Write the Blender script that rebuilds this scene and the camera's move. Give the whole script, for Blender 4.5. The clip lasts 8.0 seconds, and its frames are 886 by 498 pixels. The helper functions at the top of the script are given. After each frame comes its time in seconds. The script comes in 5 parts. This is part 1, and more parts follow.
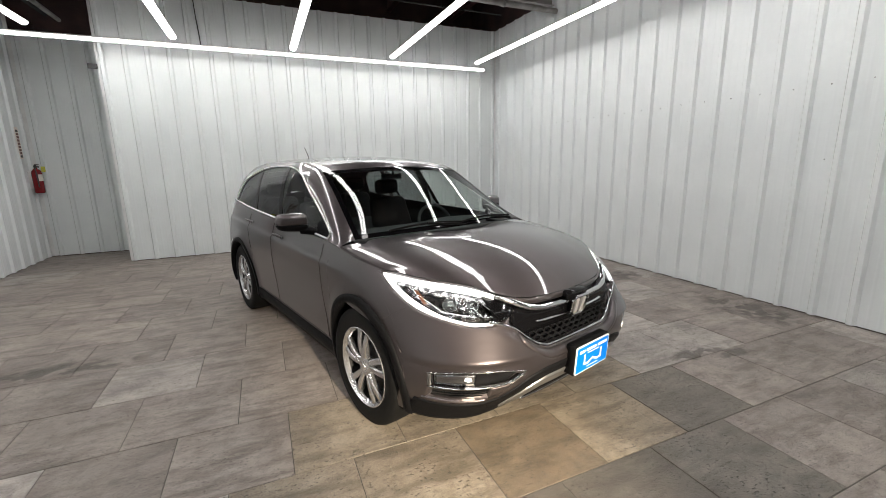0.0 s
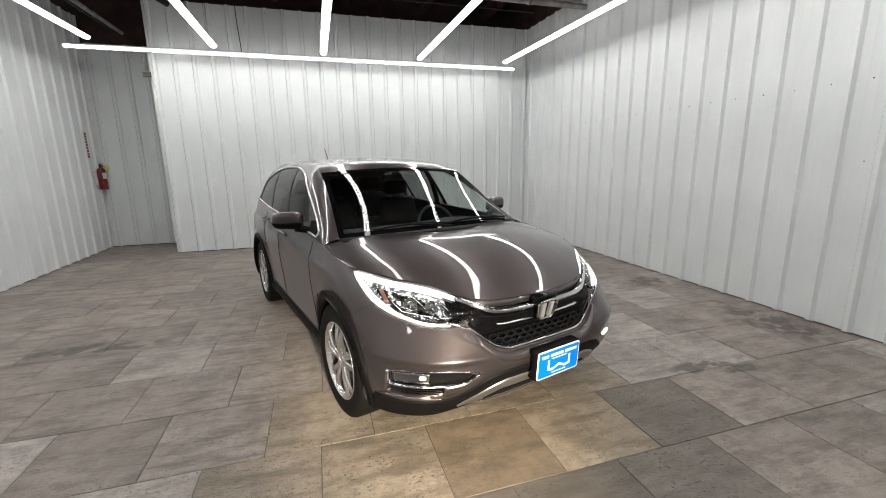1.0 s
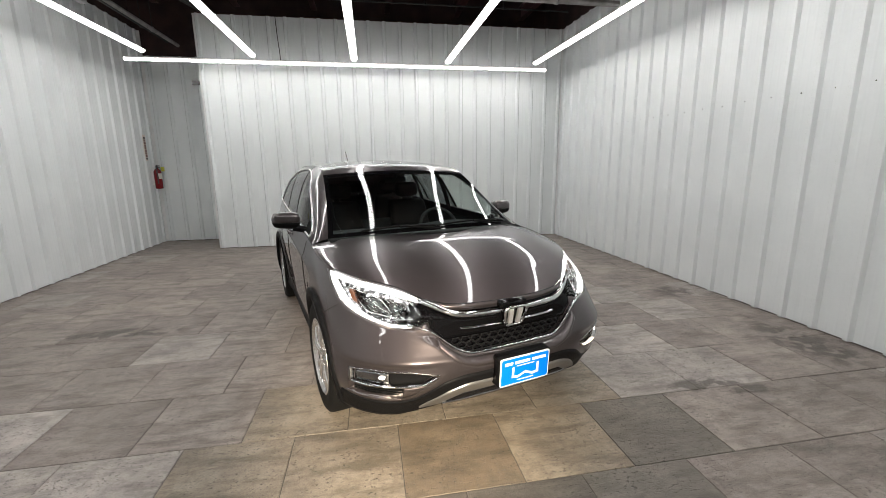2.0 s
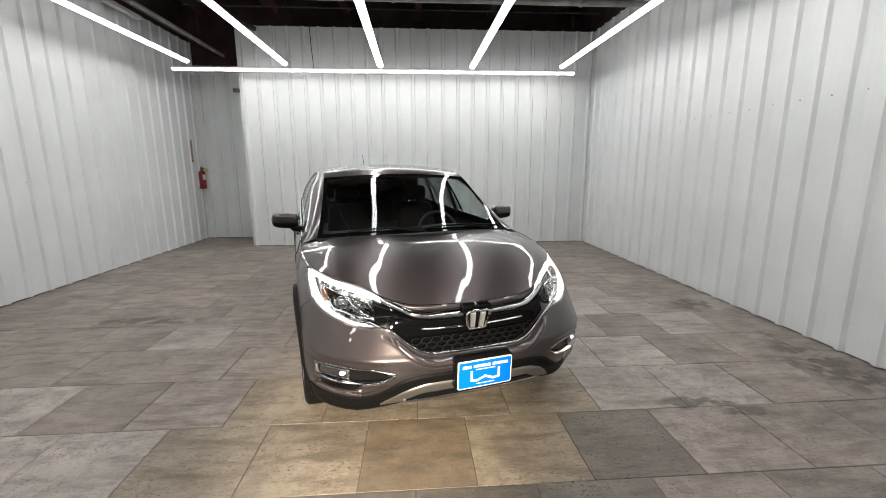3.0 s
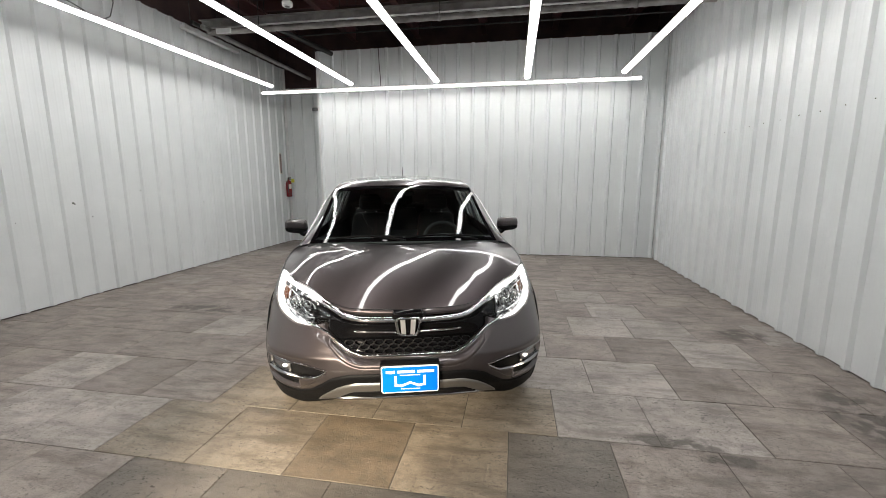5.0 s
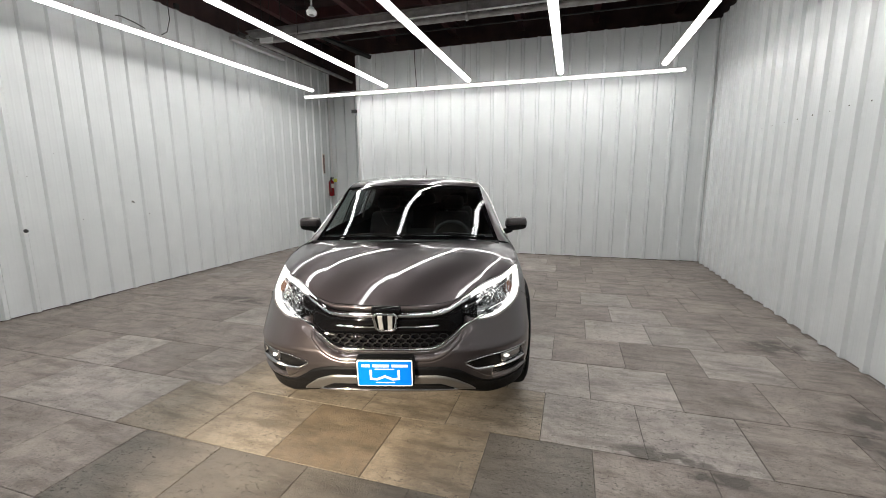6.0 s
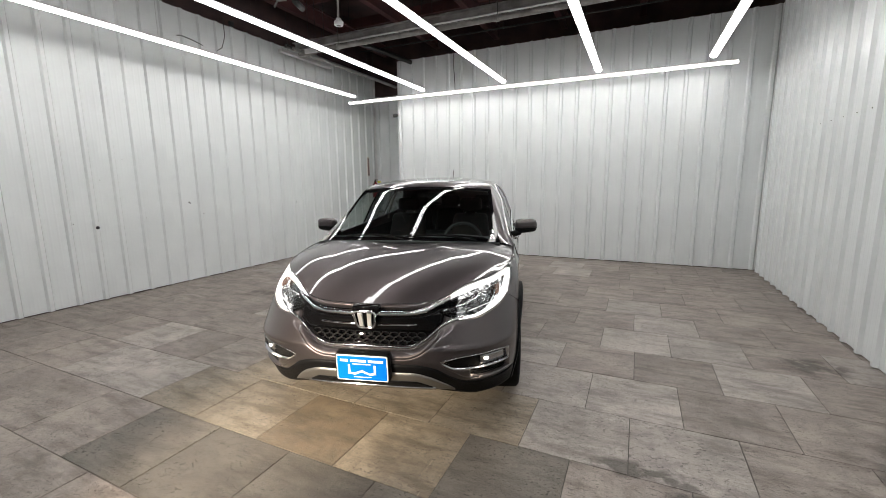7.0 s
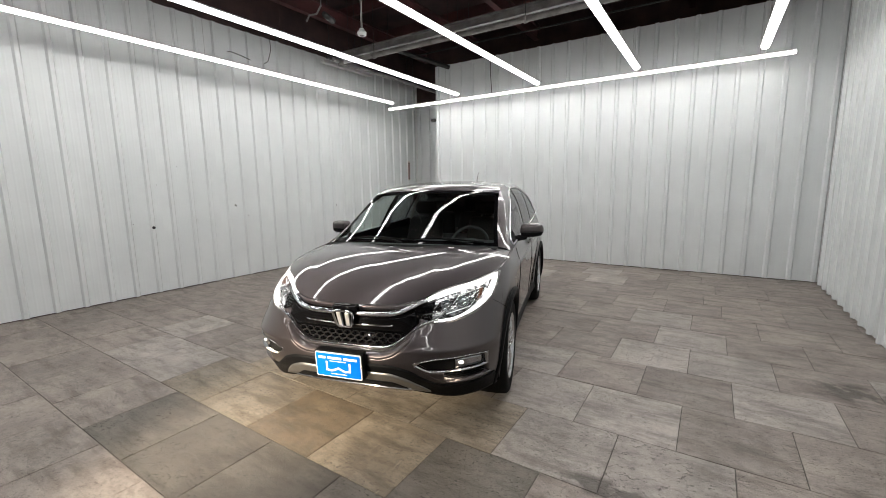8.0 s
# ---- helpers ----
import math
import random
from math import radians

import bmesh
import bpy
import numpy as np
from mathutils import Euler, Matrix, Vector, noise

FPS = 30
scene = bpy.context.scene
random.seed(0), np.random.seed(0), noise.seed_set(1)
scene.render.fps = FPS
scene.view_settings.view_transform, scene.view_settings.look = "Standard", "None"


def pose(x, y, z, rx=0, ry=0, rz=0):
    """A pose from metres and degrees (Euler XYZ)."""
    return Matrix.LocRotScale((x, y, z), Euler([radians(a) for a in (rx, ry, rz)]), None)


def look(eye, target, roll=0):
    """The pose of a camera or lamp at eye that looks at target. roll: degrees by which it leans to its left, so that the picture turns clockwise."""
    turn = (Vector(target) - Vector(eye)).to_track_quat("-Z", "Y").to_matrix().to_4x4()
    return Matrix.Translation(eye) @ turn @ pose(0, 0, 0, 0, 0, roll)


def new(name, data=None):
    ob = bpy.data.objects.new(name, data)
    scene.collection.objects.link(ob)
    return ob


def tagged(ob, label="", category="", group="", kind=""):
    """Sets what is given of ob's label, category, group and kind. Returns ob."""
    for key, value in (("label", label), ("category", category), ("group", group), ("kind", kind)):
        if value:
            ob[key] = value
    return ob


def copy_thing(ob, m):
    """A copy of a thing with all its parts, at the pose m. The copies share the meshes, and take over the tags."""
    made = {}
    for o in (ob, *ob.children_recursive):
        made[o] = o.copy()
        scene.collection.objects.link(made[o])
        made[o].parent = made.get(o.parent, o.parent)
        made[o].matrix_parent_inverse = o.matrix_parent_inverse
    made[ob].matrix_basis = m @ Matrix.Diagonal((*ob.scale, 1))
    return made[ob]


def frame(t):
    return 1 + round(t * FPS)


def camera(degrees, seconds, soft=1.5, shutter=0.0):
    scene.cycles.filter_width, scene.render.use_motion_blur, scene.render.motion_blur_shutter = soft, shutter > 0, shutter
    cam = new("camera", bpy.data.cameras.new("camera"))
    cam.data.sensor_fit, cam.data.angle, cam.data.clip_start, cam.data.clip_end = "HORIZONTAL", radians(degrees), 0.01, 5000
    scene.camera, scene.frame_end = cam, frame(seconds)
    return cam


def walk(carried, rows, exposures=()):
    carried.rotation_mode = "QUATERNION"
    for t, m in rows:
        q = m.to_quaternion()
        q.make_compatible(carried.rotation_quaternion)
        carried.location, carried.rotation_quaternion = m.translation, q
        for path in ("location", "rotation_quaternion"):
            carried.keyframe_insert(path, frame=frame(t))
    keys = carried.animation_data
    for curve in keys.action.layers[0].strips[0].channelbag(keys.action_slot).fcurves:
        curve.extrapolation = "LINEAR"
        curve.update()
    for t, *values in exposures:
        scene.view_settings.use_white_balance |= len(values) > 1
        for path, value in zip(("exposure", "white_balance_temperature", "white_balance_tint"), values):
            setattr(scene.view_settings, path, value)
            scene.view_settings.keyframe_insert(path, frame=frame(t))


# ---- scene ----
cam = camera(93.9, 8.0, soft=0.85)
PATH = [
    (0, (-0.053, -0.003, 1.534), (0.72, 1.795, 1.124), -1.0),
    (0.5, (0.142, -0.084, 1.542), (0.81, 1.755, 1.128), -1.1),
    (1, (0.341, -0.19, 1.547), (0.901, 1.685, 1.136), -0.9),
    (1.5, (0.547, -0.252, 1.551), (0.993, 1.654, 1.143), -0.8),
    (3, (1.161, -0.4, 1.548), (1.293, 1.56, 1.169), -0.2),
    (3.5, (1.375, -0.422, 1.553), (1.402, 1.544, 1.186), 0.2),
    (4, (1.599, -0.45, 1.553), (1.505, 1.517, 1.202), 0.1),
    (4.5, (1.83, -0.445, 1.558), (1.615, 1.515, 1.222), -0.0),
    (6, (2.47, -0.365, 1.564), (1.889, 1.519, 1.228), -0.4),
    (6.5, (2.685, -0.312, 1.572), (1.976, 1.528, 1.237), -0.5),
    (7, (2.91, -0.24, 1.563), (2.072, 1.547, 1.238), -0.6),
    (7.5, (3.128, -0.144, 1.569), (2.166, 1.581, 1.252), -0.7),
    (8, (3.335, -0.025, 1.558), (2.26, 1.634, 1.253), -0.8),
]
walk(cam, [(t, look(eye, target, roll)) for t, eye, target, roll in PATH])

# ---------------------------------------------------------------- light
world = bpy.data.worlds.new("world")
scene.world = world
world.use_nodes = True
world.node_tree.nodes["Background"].inputs[0].default_value = (0.02, 0.02, 0.02, 1)
world.node_tree.nodes["Background"].inputs[1].default_value = 0.2
TUBE = 18.8
BEAM = 3.0
FOG = 2.0
WORK = 4500.0
scene.view_settings.exposure = 0.0


# ---------------------------------------------------------------- materials
def material(name, base, rough=0.5, metal=0.0, base2=None, scale=5.0, mix=(0.35, 0.65), fine=0.0, fine_scale=120.0, bump=0.0, bump_scale=200.0,
             rough_var=0.0, coat=0.0, emit=None, random_tone=0.0, trans=0.0, ior=1.45, spec=0.5, stretch=(1, 1, 1), island=False):
    m = bpy.data.materials.new(name)
    m.use_nodes = True
    nt = m.node_tree
    n, l = nt.nodes, nt.links
    b = n["Principled BSDF"]
    b.inputs["Base Color"].default_value = (*base, 1)
    b.inputs["Roughness"].default_value = rough
    b.inputs["Metallic"].default_value = metal
    b.inputs["Coat Weight"].default_value = coat
    b.inputs["Coat Roughness"].default_value = 0.02
    b.inputs["Transmission Weight"].default_value = trans
    b.inputs["IOR"].default_value = ior
    b.inputs["Specular IOR Level"].default_value = spec
    if emit:
        b.inputs["Emission Color"].default_value = (*emit[0], 1)
        b.inputs["Emission Strength"].default_value = emit[1]
    co = n.new("ShaderNodeTexCoord")
    mp = n.new("ShaderNodeMapping")
    mp.inputs["Scale"].default_value = stretch
    l.new(co.outputs["Object"], mp.inputs["Vector"])
    vec = mp.outputs["Vector"]
    col = None
    if base2:
        t = n.new("ShaderNodeTexNoise")
        t.inputs["Scale"].default_value = scale
        t.inputs["Detail"].default_value = 6
        l.new(vec, t.inputs["Vector"])
        r = n.new("ShaderNodeMapRange")
        r.inputs["From Min"].default_value, r.inputs["From Max"].default_value = mix
        l.new(t.outputs["Fac"], r.inputs["Value"])
        x = n.new("ShaderNodeMix")
        x.data_type = "RGBA"
        x.inputs["A"].default_value = (*base, 1)
        x.inputs["B"].default_value = (*base2, 1)
        l.new(r.outputs["Result"], x.inputs["Factor"])
        col = x.outputs["Result"]
        if rough_var:
            q = n.new("ShaderNodeMapRange")
            q.inputs["To Min"].default_value, q.inputs["To Max"].default_value = rough - rough_var, rough + rough_var
            l.new(t.outputs["Fac"], q.inputs["Value"])
            l.new(q.outputs["Result"], b.inputs["Roughness"])
    if fine or random_tone:
        h = n.new("ShaderNodeHueSaturation")
        if col:
            l.new(col, h.inputs["Color"])
        else:
            h.inputs["Color"].default_value = (*base, 1)
        val = n.new("ShaderNodeMath")
        val.operation = "ADD"
        val.inputs[0].default_value = val.inputs[1].default_value = 0.5
        if fine:
            t = n.new("ShaderNodeTexNoise")
            t.inputs["Scale"].default_value = fine_scale
            t.inputs["Detail"].default_value = 3
            l.new(vec, t.inputs["Vector"])
            r = n.new("ShaderNodeMapRange")
            r.inputs["To Min"].default_value, r.inputs["To Max"].default_value = 0.5 - fine, 0.5 + fine
            r.inputs["From Min"].default_value, r.inputs["From Max"].default_value = 0.25, 0.75
            l.new(t.outputs["Fac"], r.inputs["Value"])
            l.new(r.outputs["Result"], val.inputs[0])
        if random_tone:
            o = n.new("ShaderNodeNewGeometry" if island else "ShaderNodeObjectInfo")
            r = n.new("ShaderNodeMapRange")
            r.inputs["To Min"].default_value, r.inputs["To Max"].default_value = 0.5 - random_tone, 0.5 + random_tone
            l.new(o.outputs["Random Per Island" if island else "Random"], r.inputs["Value"])
            l.new(r.outputs["Result"], val.inputs[1])
        l.new(val.outputs["Value"], h.inputs["Value"])
        col = h.outputs["Color"]
    if col:
        l.new(col, b.inputs["Base Color"])
    if bump:
        t = n.new("ShaderNodeTexNoise")
        t.inputs["Scale"].default_value = bump_scale
        t.inputs["Detail"].default_value = 4
        l.new(vec, t.inputs["Vector"])
        k = n.new("ShaderNodeBump")
        k.inputs["Strength"].default_value = bump
        k.inputs["Distance"].default_value = 0.004
        l.new(t.outputs["Fac"], k.inputs["Height"])
        l.new(k.outputs["Normal"], b.inputs["Normal"])
    return m


PANEL = material("white_painted_steel", (0.735, 0.760, 0.765), 0.26, base2=(0.675, 0.70, 0.708), scale=1.3, fine=0.012, fine_scale=30, bump=0.03, bump_scale=6)
GROUT = material("dark_grout", (0.10, 0.09, 0.08), 0.9, fine=0.1)
DARK = material("dark_ceiling", (0.045, 0.027, 0.027), 0.8, base2=(0.075, 0.042, 0.040), scale=3)
LED = material("tube_diffuser", (0.9, 0.9, 0.9), 0.5, emit=((1.0, 0.985, 0.96), TUBE))
WHITE = material("white_housing", (0.75, 0.75, 0.75), 0.5)
PAINT = material("grey_brown_paint", (0.068, 0.058, 0.060), 0.32, metal=0.78, spec=0.3, coat=1.0, fine=0.05, fine_scale=1500)
BLACKP = material("black_plastic", (0.005, 0.005, 0.0055), 0.5, spec=0.08, bump=0.15, bump_scale=500, fine=0.1)
GLOSSB = material("gloss_black", (0.003, 0.003, 0.0035), 0.04, spec=0.17)
CHROME = material("chrome", (0.58, 0.58, 0.59), 0.06, metal=1.0)


def thin_glass(name, tint, gloss=0.06, rough=0.0):
    """A thin pane: clear with a tint, with a mirror gloss that grows at grazing angles, the same from both sides."""
    m = bpy.data.materials.new(name)
    m.use_nodes = True
    n, l = m.node_tree.nodes, m.node_tree.links
    n.remove(n["Principled BSDF"])
    t, g, f, x = n.new("ShaderNodeBsdfTransparent"), n.new("ShaderNodeBsdfGlossy"), n.new("ShaderNodeLayerWeight"), n.new("ShaderNodeMixShader")
    t.inputs["Color"].default_value = (*tint, 1)
    g.inputs["Roughness"].default_value = rough
    f.inputs["Blend"].default_value = 0.5
    p, r = n.new("ShaderNodeMath"), n.new("ShaderNodeMapRange")
    p.operation = "POWER"
    p.inputs[1].default_value = 5.0
    l.new(f.outputs["Facing"], p.inputs[0])
    r.inputs["To Min"].default_value = gloss
    l.new(p.outputs[0], r.inputs["Value"])
    l.new(r.outputs[0], x.inputs[0])
    l.new(t.outputs[0], x.inputs[1])
    l.new(g.outputs[0], x.inputs[2])
    l.new(x.outputs[0], n["Material Output"].inputs["Surface"])
    return m


GLASS = thin_glass("windscreen_glass", (0.78, 0.84, 0.82), 0.06)
TINT = thin_glass("tinted_glass", (0.26, 0.28, 0.28), 0.05)
TINT_FRONT = thin_glass("light_tinted_glass", (0.8, 0.84, 0.82), 0.05)
RUBBER = material("tyre_rubber", (0.006, 0.006, 0.006), 0.75, spec=0.15, fine=0.15, fine_scale=60)
ALLOY = material("silver_alloy", (0.52, 0.52, 0.53), 0.27, metal=0.9)
INTERIOR = material("dark_interior", (0.034, 0.039, 0.040), 0.8, spec=0.25, fine=0.1, bump=0.2)


# ---------------------------------------------------------------- mesh helpers
def mesh_of(bm, name, mats, smooth=True):
    me = bpy.data.meshes.new(name)
    bm.normal_update()
    bm.to_mesh(me)
    bm.free()
    for m in mats if isinstance(mats, (list, tuple)) else [mats]:
        me.materials.append(m)
    if smooth:
        me.polygons.foreach_set("use_smooth", [True] * len(me.polygons))
    return me


def part(name, bm, mat, parent=None, label="", smooth=True, at=None):
    ob = new(name, mesh_of(bm, name, mat, smooth))
    if parent:
        ob.parent = parent
    if at is not None:
        ob.matrix_basis = at
    return tagged(ob, label)


def box(bm, x0, x1, y0, y1, z0, z1, bevel=0.0):
    r = bmesh.ops.create_cube(bm, size=1)
    for v in r["verts"]:
        v.co = Vector((x0 + (v.co.x + 0.5) * (x1 - x0), y0 + (v.co.y + 0.5) * (y1 - y0), z0 + (v.co.z + 0.5) * (z1 - z0)))
    if bevel:
        es = list({e for v in r["verts"] for e in v.link_edges})
        bmesh.ops.bevel(bm, geom=es, offset=bevel, segments=2, affect="EDGES", profile=0.5)
    return bm


def rod(bm, a, b, r0, r1=None, seg=12):
    a, b = Vector(a), Vector(b)
    d = b - a
    m = Matrix.Translation((a + b) / 2) @ d.to_track_quat("Z", "Y").to_matrix().to_4x4()
    bmesh.ops.create_cone(bm, cap_ends=True, segments=seg, radius1=r0, radius2=r0 if r1 is None else r1, depth=d.length, matrix=m)
    return bm


def grid(bm, rows, close=False):
    vs = [[bm.verts.new(p) for p in row] for row in rows]
    for a, b in zip(vs, vs[1:]):
        for i in range(len(a) - (0 if close else 1)):
            j = (i + 1) % len(a)
            bm.faces.new((a[i], a[j], b[j], b[i]))
    return vs


def lathe(bm, profile, seg=48, axis="X"):
    rows = []
    for k in range(seg):
        c, s_ = math.cos(2 * math.pi * k / seg), math.sin(2 * math.pi * k / seg)
        rows.append([(x, r * c, r * s_) if axis == "X" else (r * c, r * s_, x) for x, r in profile])
    vs = [[bm.verts.new(p) for p in row] for row in rows]
    for k in range(seg):
        a, b = vs[k], vs[(k + 1) % seg]
        for i in range(len(a) - 1):
            bm.faces.new((a[i], b[i], b[i + 1], a[i + 1]))
    return bm


def spline(*pts):
    """A smooth function through (x, y) pairs, held level past its ends."""
    xs, ys = [p[0] for p in pts], [p[1] for p in pts]
    n = len(xs)
    d = [(ys[i + 1] - ys[i]) / (xs[i + 1] - xs[i]) for i in range(n - 1)]
    t = [d[0]] + [0.0 if d[i - 1] * d[i] <= 0 else 2 * d[i - 1] * d[i] / (d[i - 1] + d[i]) for i in range(1, n - 1)] + [d[-1]]

    def f(x):
        if x <= xs[0]:
            return ys[0]
        if x >= xs[-1]:
            return ys[-1]
        i = max(k for k in range(n - 1) if xs[k] <= x)
        h = xs[i + 1] - xs[i]
        s_ = (x - xs[i]) / h
        return (ys[i] * (1 + 2 * s_) * (1 - s_) ** 2 + ys[i + 1] * s_ * s_ * (3 - 2 * s_) + h * s_ * (1 - s_) * (t[i] * (1 - s_) - t[i + 1] * s_))
    return f


# ---------------------------------------------------------------- the room
LEFT, RIGHT, BACK, ALCOVE, FRONT, TOP, JUT = -3.62, 4.78, 8.26, 9.42, -5.0, 4.21, -2.17
RIB, DEEP = 0.297, 0.034


def panel_mesh(x0, x1, first, height):
    """One ribbed steel sheet, its face towards -y, with ribs at first + k * RIB."""
    prof = [(x0, 0.0)]
    k = math.floor((x0 - first) / RIB)
    while first + k * RIB < x1 + RIB:
        c = first + k * RIB
        prof += [(c + dx, y) for dx, y in ((-0.124, 0), (-0.113, -0.0009), (-0.105, -0.0009), (-0.094, 0), (-0.040, 0.0), (-0.038, -0.002), (-0.021, -DEEP + 0.002), (-0.018, -DEEP), (0.018, -DEEP), (0.021, -DEEP + 0.002), (0.038, -0.002), (0.040, 0.0), (0.094, 0), (0.105, -0.0009), (0.113, -0.0009), (0.124, 0)) if x0 + 0.001 < c + dx < x1 - 0.001]
        k += 1
    prof.append((x1, 0.0))
    bm = bmesh.new()
    grid(bm, [[(x, y, 0.0) for x, y in prof], [(x, y, height) for x, y in prof]])
    grid(bm, [[(x0, 0.008, 0), (x1, 0.008, 0)], [(x0, 0.008, height), (x1, 0.008, height)]])
    return mesh_of(bm, "panel", PANEL, smooth=False)


def ribbed_wall(name, a, b, z1, label, first=0.15):
    """A wall of steel sheets from a to b with the room on its right hand; first: where its first rib stands."""
    a, b = Vector((*a, 0)), Vector((*b, 0))
    d = b - a
    root = new(name)
    root.matrix_basis = Matrix.Translation(a) @ Matrix.Rotation(math.atan2(d.y, d.x), 4, "Z")
    tagged(root, label, "wall", kind="structure")
    wide = 3 * RIB
    start = first - RIB / 2
    start -= wide * math.ceil(start / wide)
    full, k = None, 0
    while start + k * wide < d.length:
        x0, x1 = max(0.0, start + k * wide), min(d.length, start + (k + 1) * wide)
        if x1 - x0 > wide - 0.001:
            full = full or panel_mesh(0, wide, (first - start) % RIB, z1 - 0.012)
            p = new("panel", full)
        else:
            p = new("panel", panel_mesh(0, x1 - x0, (first - x0) % RIB, z1 - 0.012))
        p.parent = root
        p.matrix_basis = Matrix.Translation((x0, -0.002 * (k % 2), 0.012))
        k += 1
    bm = bmesh.new()
    box(bm, 0.02, d.length - 0.02, 0.012, 0.1, 0, z1)
    part("wall_core", bm, DARK, root, smooth=False)
    return root


ribbed_wall("wall_north", (JUT, BACK), (RIGHT, BACK), TOP, "white ribbed steel sheet wall behind the car", 0.068)
ribbed_wall("wall_east", (RIGHT, BACK), (RIGHT, FRONT), TOP, "white ribbed steel sheet wall with small screw holes", 0.222)
ribbed_wall("wall_west", (LEFT, FRONT), (LEFT, ALCOVE), TOP, "white ribbed steel sheet wall with a fire extinguisher", 0.06)
ribbed_wall("wall_alcove", (LEFT, ALCOVE), (JUT, ALCOVE), 3.75, "shaded ribbed steel sheet wall of the alcove")
ribbed_wall("wall_return", (JUT, ALCOVE), (JUT, BACK), 3.75, "short ribbed steel return wall of the alcove")
ribbed_wall("wall_south", (RIGHT, FRONT), (LEFT, FRONT), TOP, "white ribbed steel sheet wall facing the car")

bm = bmesh.new()
box(bm, LEFT - 0.2, RIGHT + 0.2, FRONT - 0.2, ALCOVE + 0.2, -0.2, -0.004)
tagged(part("floor", bm, GROUT, smooth=False), "grey stone tile floor with thin dark joints", "floor", kind="structure")
bm = bmesh.new()
box(bm, LEFT - 0.4, RIGHT + 0.4, FRONT - 0.4, ALCOVE + 0.4, 5.2, 5.4)
tagged(part("ceiling", bm, DARK, smooth=False), "dark open roof deck above the lights", "ceiling", kind="structure")
bm = bmesh.new()
for x0, x1, y0, y1 in ((LEFT - 0.4, RIGHT + 0.4, FRONT - 0.4, FRONT - 0.15), (LEFT - 0.4, RIGHT + 0.4, ALCOVE + 0.15, ALCOVE + 0.4), (LEFT - 0.4, LEFT - 0.15, FRONT - 0.15, ALCOVE + 0.15), (RIGHT + 0.15, RIGHT + 0.4, FRONT - 0.15, ALCOVE + 0.15)):
    box(bm, x0, x1, y0, y1, 3.5, 5.2)
tagged(part("wall_upper", bm, DARK, smooth=False), "dark gap above the steel sheets", "wall", kind="structure")

# ---- tube lights
LAMP_Z = 3.315


def tube_light(a, b, label):
    a, b = Vector(a), Vector(b)
    root = new("tube_light")
    root.matrix_basis = Matrix.Translation(a) @ (b - a).to_track_quat("Y", "Z").to_matrix().to_4x4()
    n = (b - a).length
    bm = bmesh.new()
    prof = [(0.048 * math.cos(t), 0.034 * math.sin(t)) for t in [radians(180 + k * 10) for k in range(19)]]
    grid(bm, [[(x, y, z) for x, z in prof] for y in (0.012, n - 0.012)])
    part("diffuser", bm, LED, root, "glowing white diffuser")
    bm = bmesh.new()
    box(bm, -0.056, 0.056, 0.0, n, 0.0005, 0.006, 0.001)
    box(bm, -0.018, 0.018, 0.0, n, 0.0065, 0.03, 0.003)
    part("housing", bm, WHITE, root)
    for y in (0.0, n - 0.012):
        bm = bmesh.new()
        rod(bm, (0, y, 0), (0, y + 0.012, 0), 0.046, None, 24)
        for v in bm.verts:
            v.co.z = min(v.co.z, 0) * 0.75
        part("end_cap", bm, LED, root)
    m = max(2, round(n / 2.6))
    for k in range(m):
        y = 0.4 + (n - 0.8) * k / (m - 1)
        part("hanger_wire", rod(bmesh.new(), (0, y, 0.028), (0, y, 5.2 - a.z), 0.0012, None, 5), DARK, root)
    return tagged(root, label, "tube light", group="ceiling tube lights")


for x, y in ((-2.55, 7.14), (-1.0, 7.24), (0.6, 7.32), (2.21, 7.30), (3.785, 7.2)):
    tube_light((x, -0.7, LAMP_Z), (x, y, LAMP_Z), "long white LED tube hanging below the dark ceiling")
# extra tube added behind the camera, out of view, to brighten the car's front
tube_light((-2.62, -1.05, LAMP_Z - 0.01), (4.1, -1.05, LAMP_Z - 0.01), "added unseen white LED tube across the entrance, brightening the car's front")
tube_light((-3.04, 7.64, LAMP_Z - 0.01), (4.16, 7.64, LAMP_Z - 0.01), "long white LED tube along the end wall")

# ---------------------------------------------------------------- the car: lateral x, back y, up z, from the nose's foot
car = new("car")
car.matrix_basis = pose(1.502, 1.641, 0, 0, 0, 15.5)
tagged(car, "grey-brown metallic compact SUV parked on the tiles", "car")

NOSE, TAIL = 0.80, 0.75
SQR = 3.2
sq = spline((0.2, 3.5), (0.42, 3.15), (0.55, 3.0), (0.62, 2.85), (0.70, 2.65), (0.78, 2.48), (0.86, 2.42), (0.95, 2.5))
LENGTH = 4.55
WHEEL_F, WHEEL_R, HUB, ARCH = 0.90, 3.53, 0.358, 0.405
front_u = spline((0.2, 0.2), (0.32, 0.12), (0.40, 0.055), (0.47, 0.02), (0.53, 0.008), (0.585, 0.010), (0.62, 0.024), (0.68, 0.046), (0.74, 0.068), (0.8, 0.095), (0.85, 0.137), (0.92, 0.235), (1.05, 0.40))
grille_low = spline((0.0, 0.59), (0.24, 0.59), (0.31, 0.607), (0.38, 0.652), (0.46, 0.72), (0.55, 0.757))
rear_u = spline((0.2, 0.2), (0.35, 0.05), (0.5, 0.0), (0.65, 0.03), (0.9, 0.08), (1.2, 0.16))
half_w = spline((0.2, 0.895), (0.32, 0.911), (0.45, 0.918), (0.62, 0.918), (0.78, 0.914), (0.9, 0.902), (1.0, 0.875), (1.1, 0.845), (1.2, 0.82))
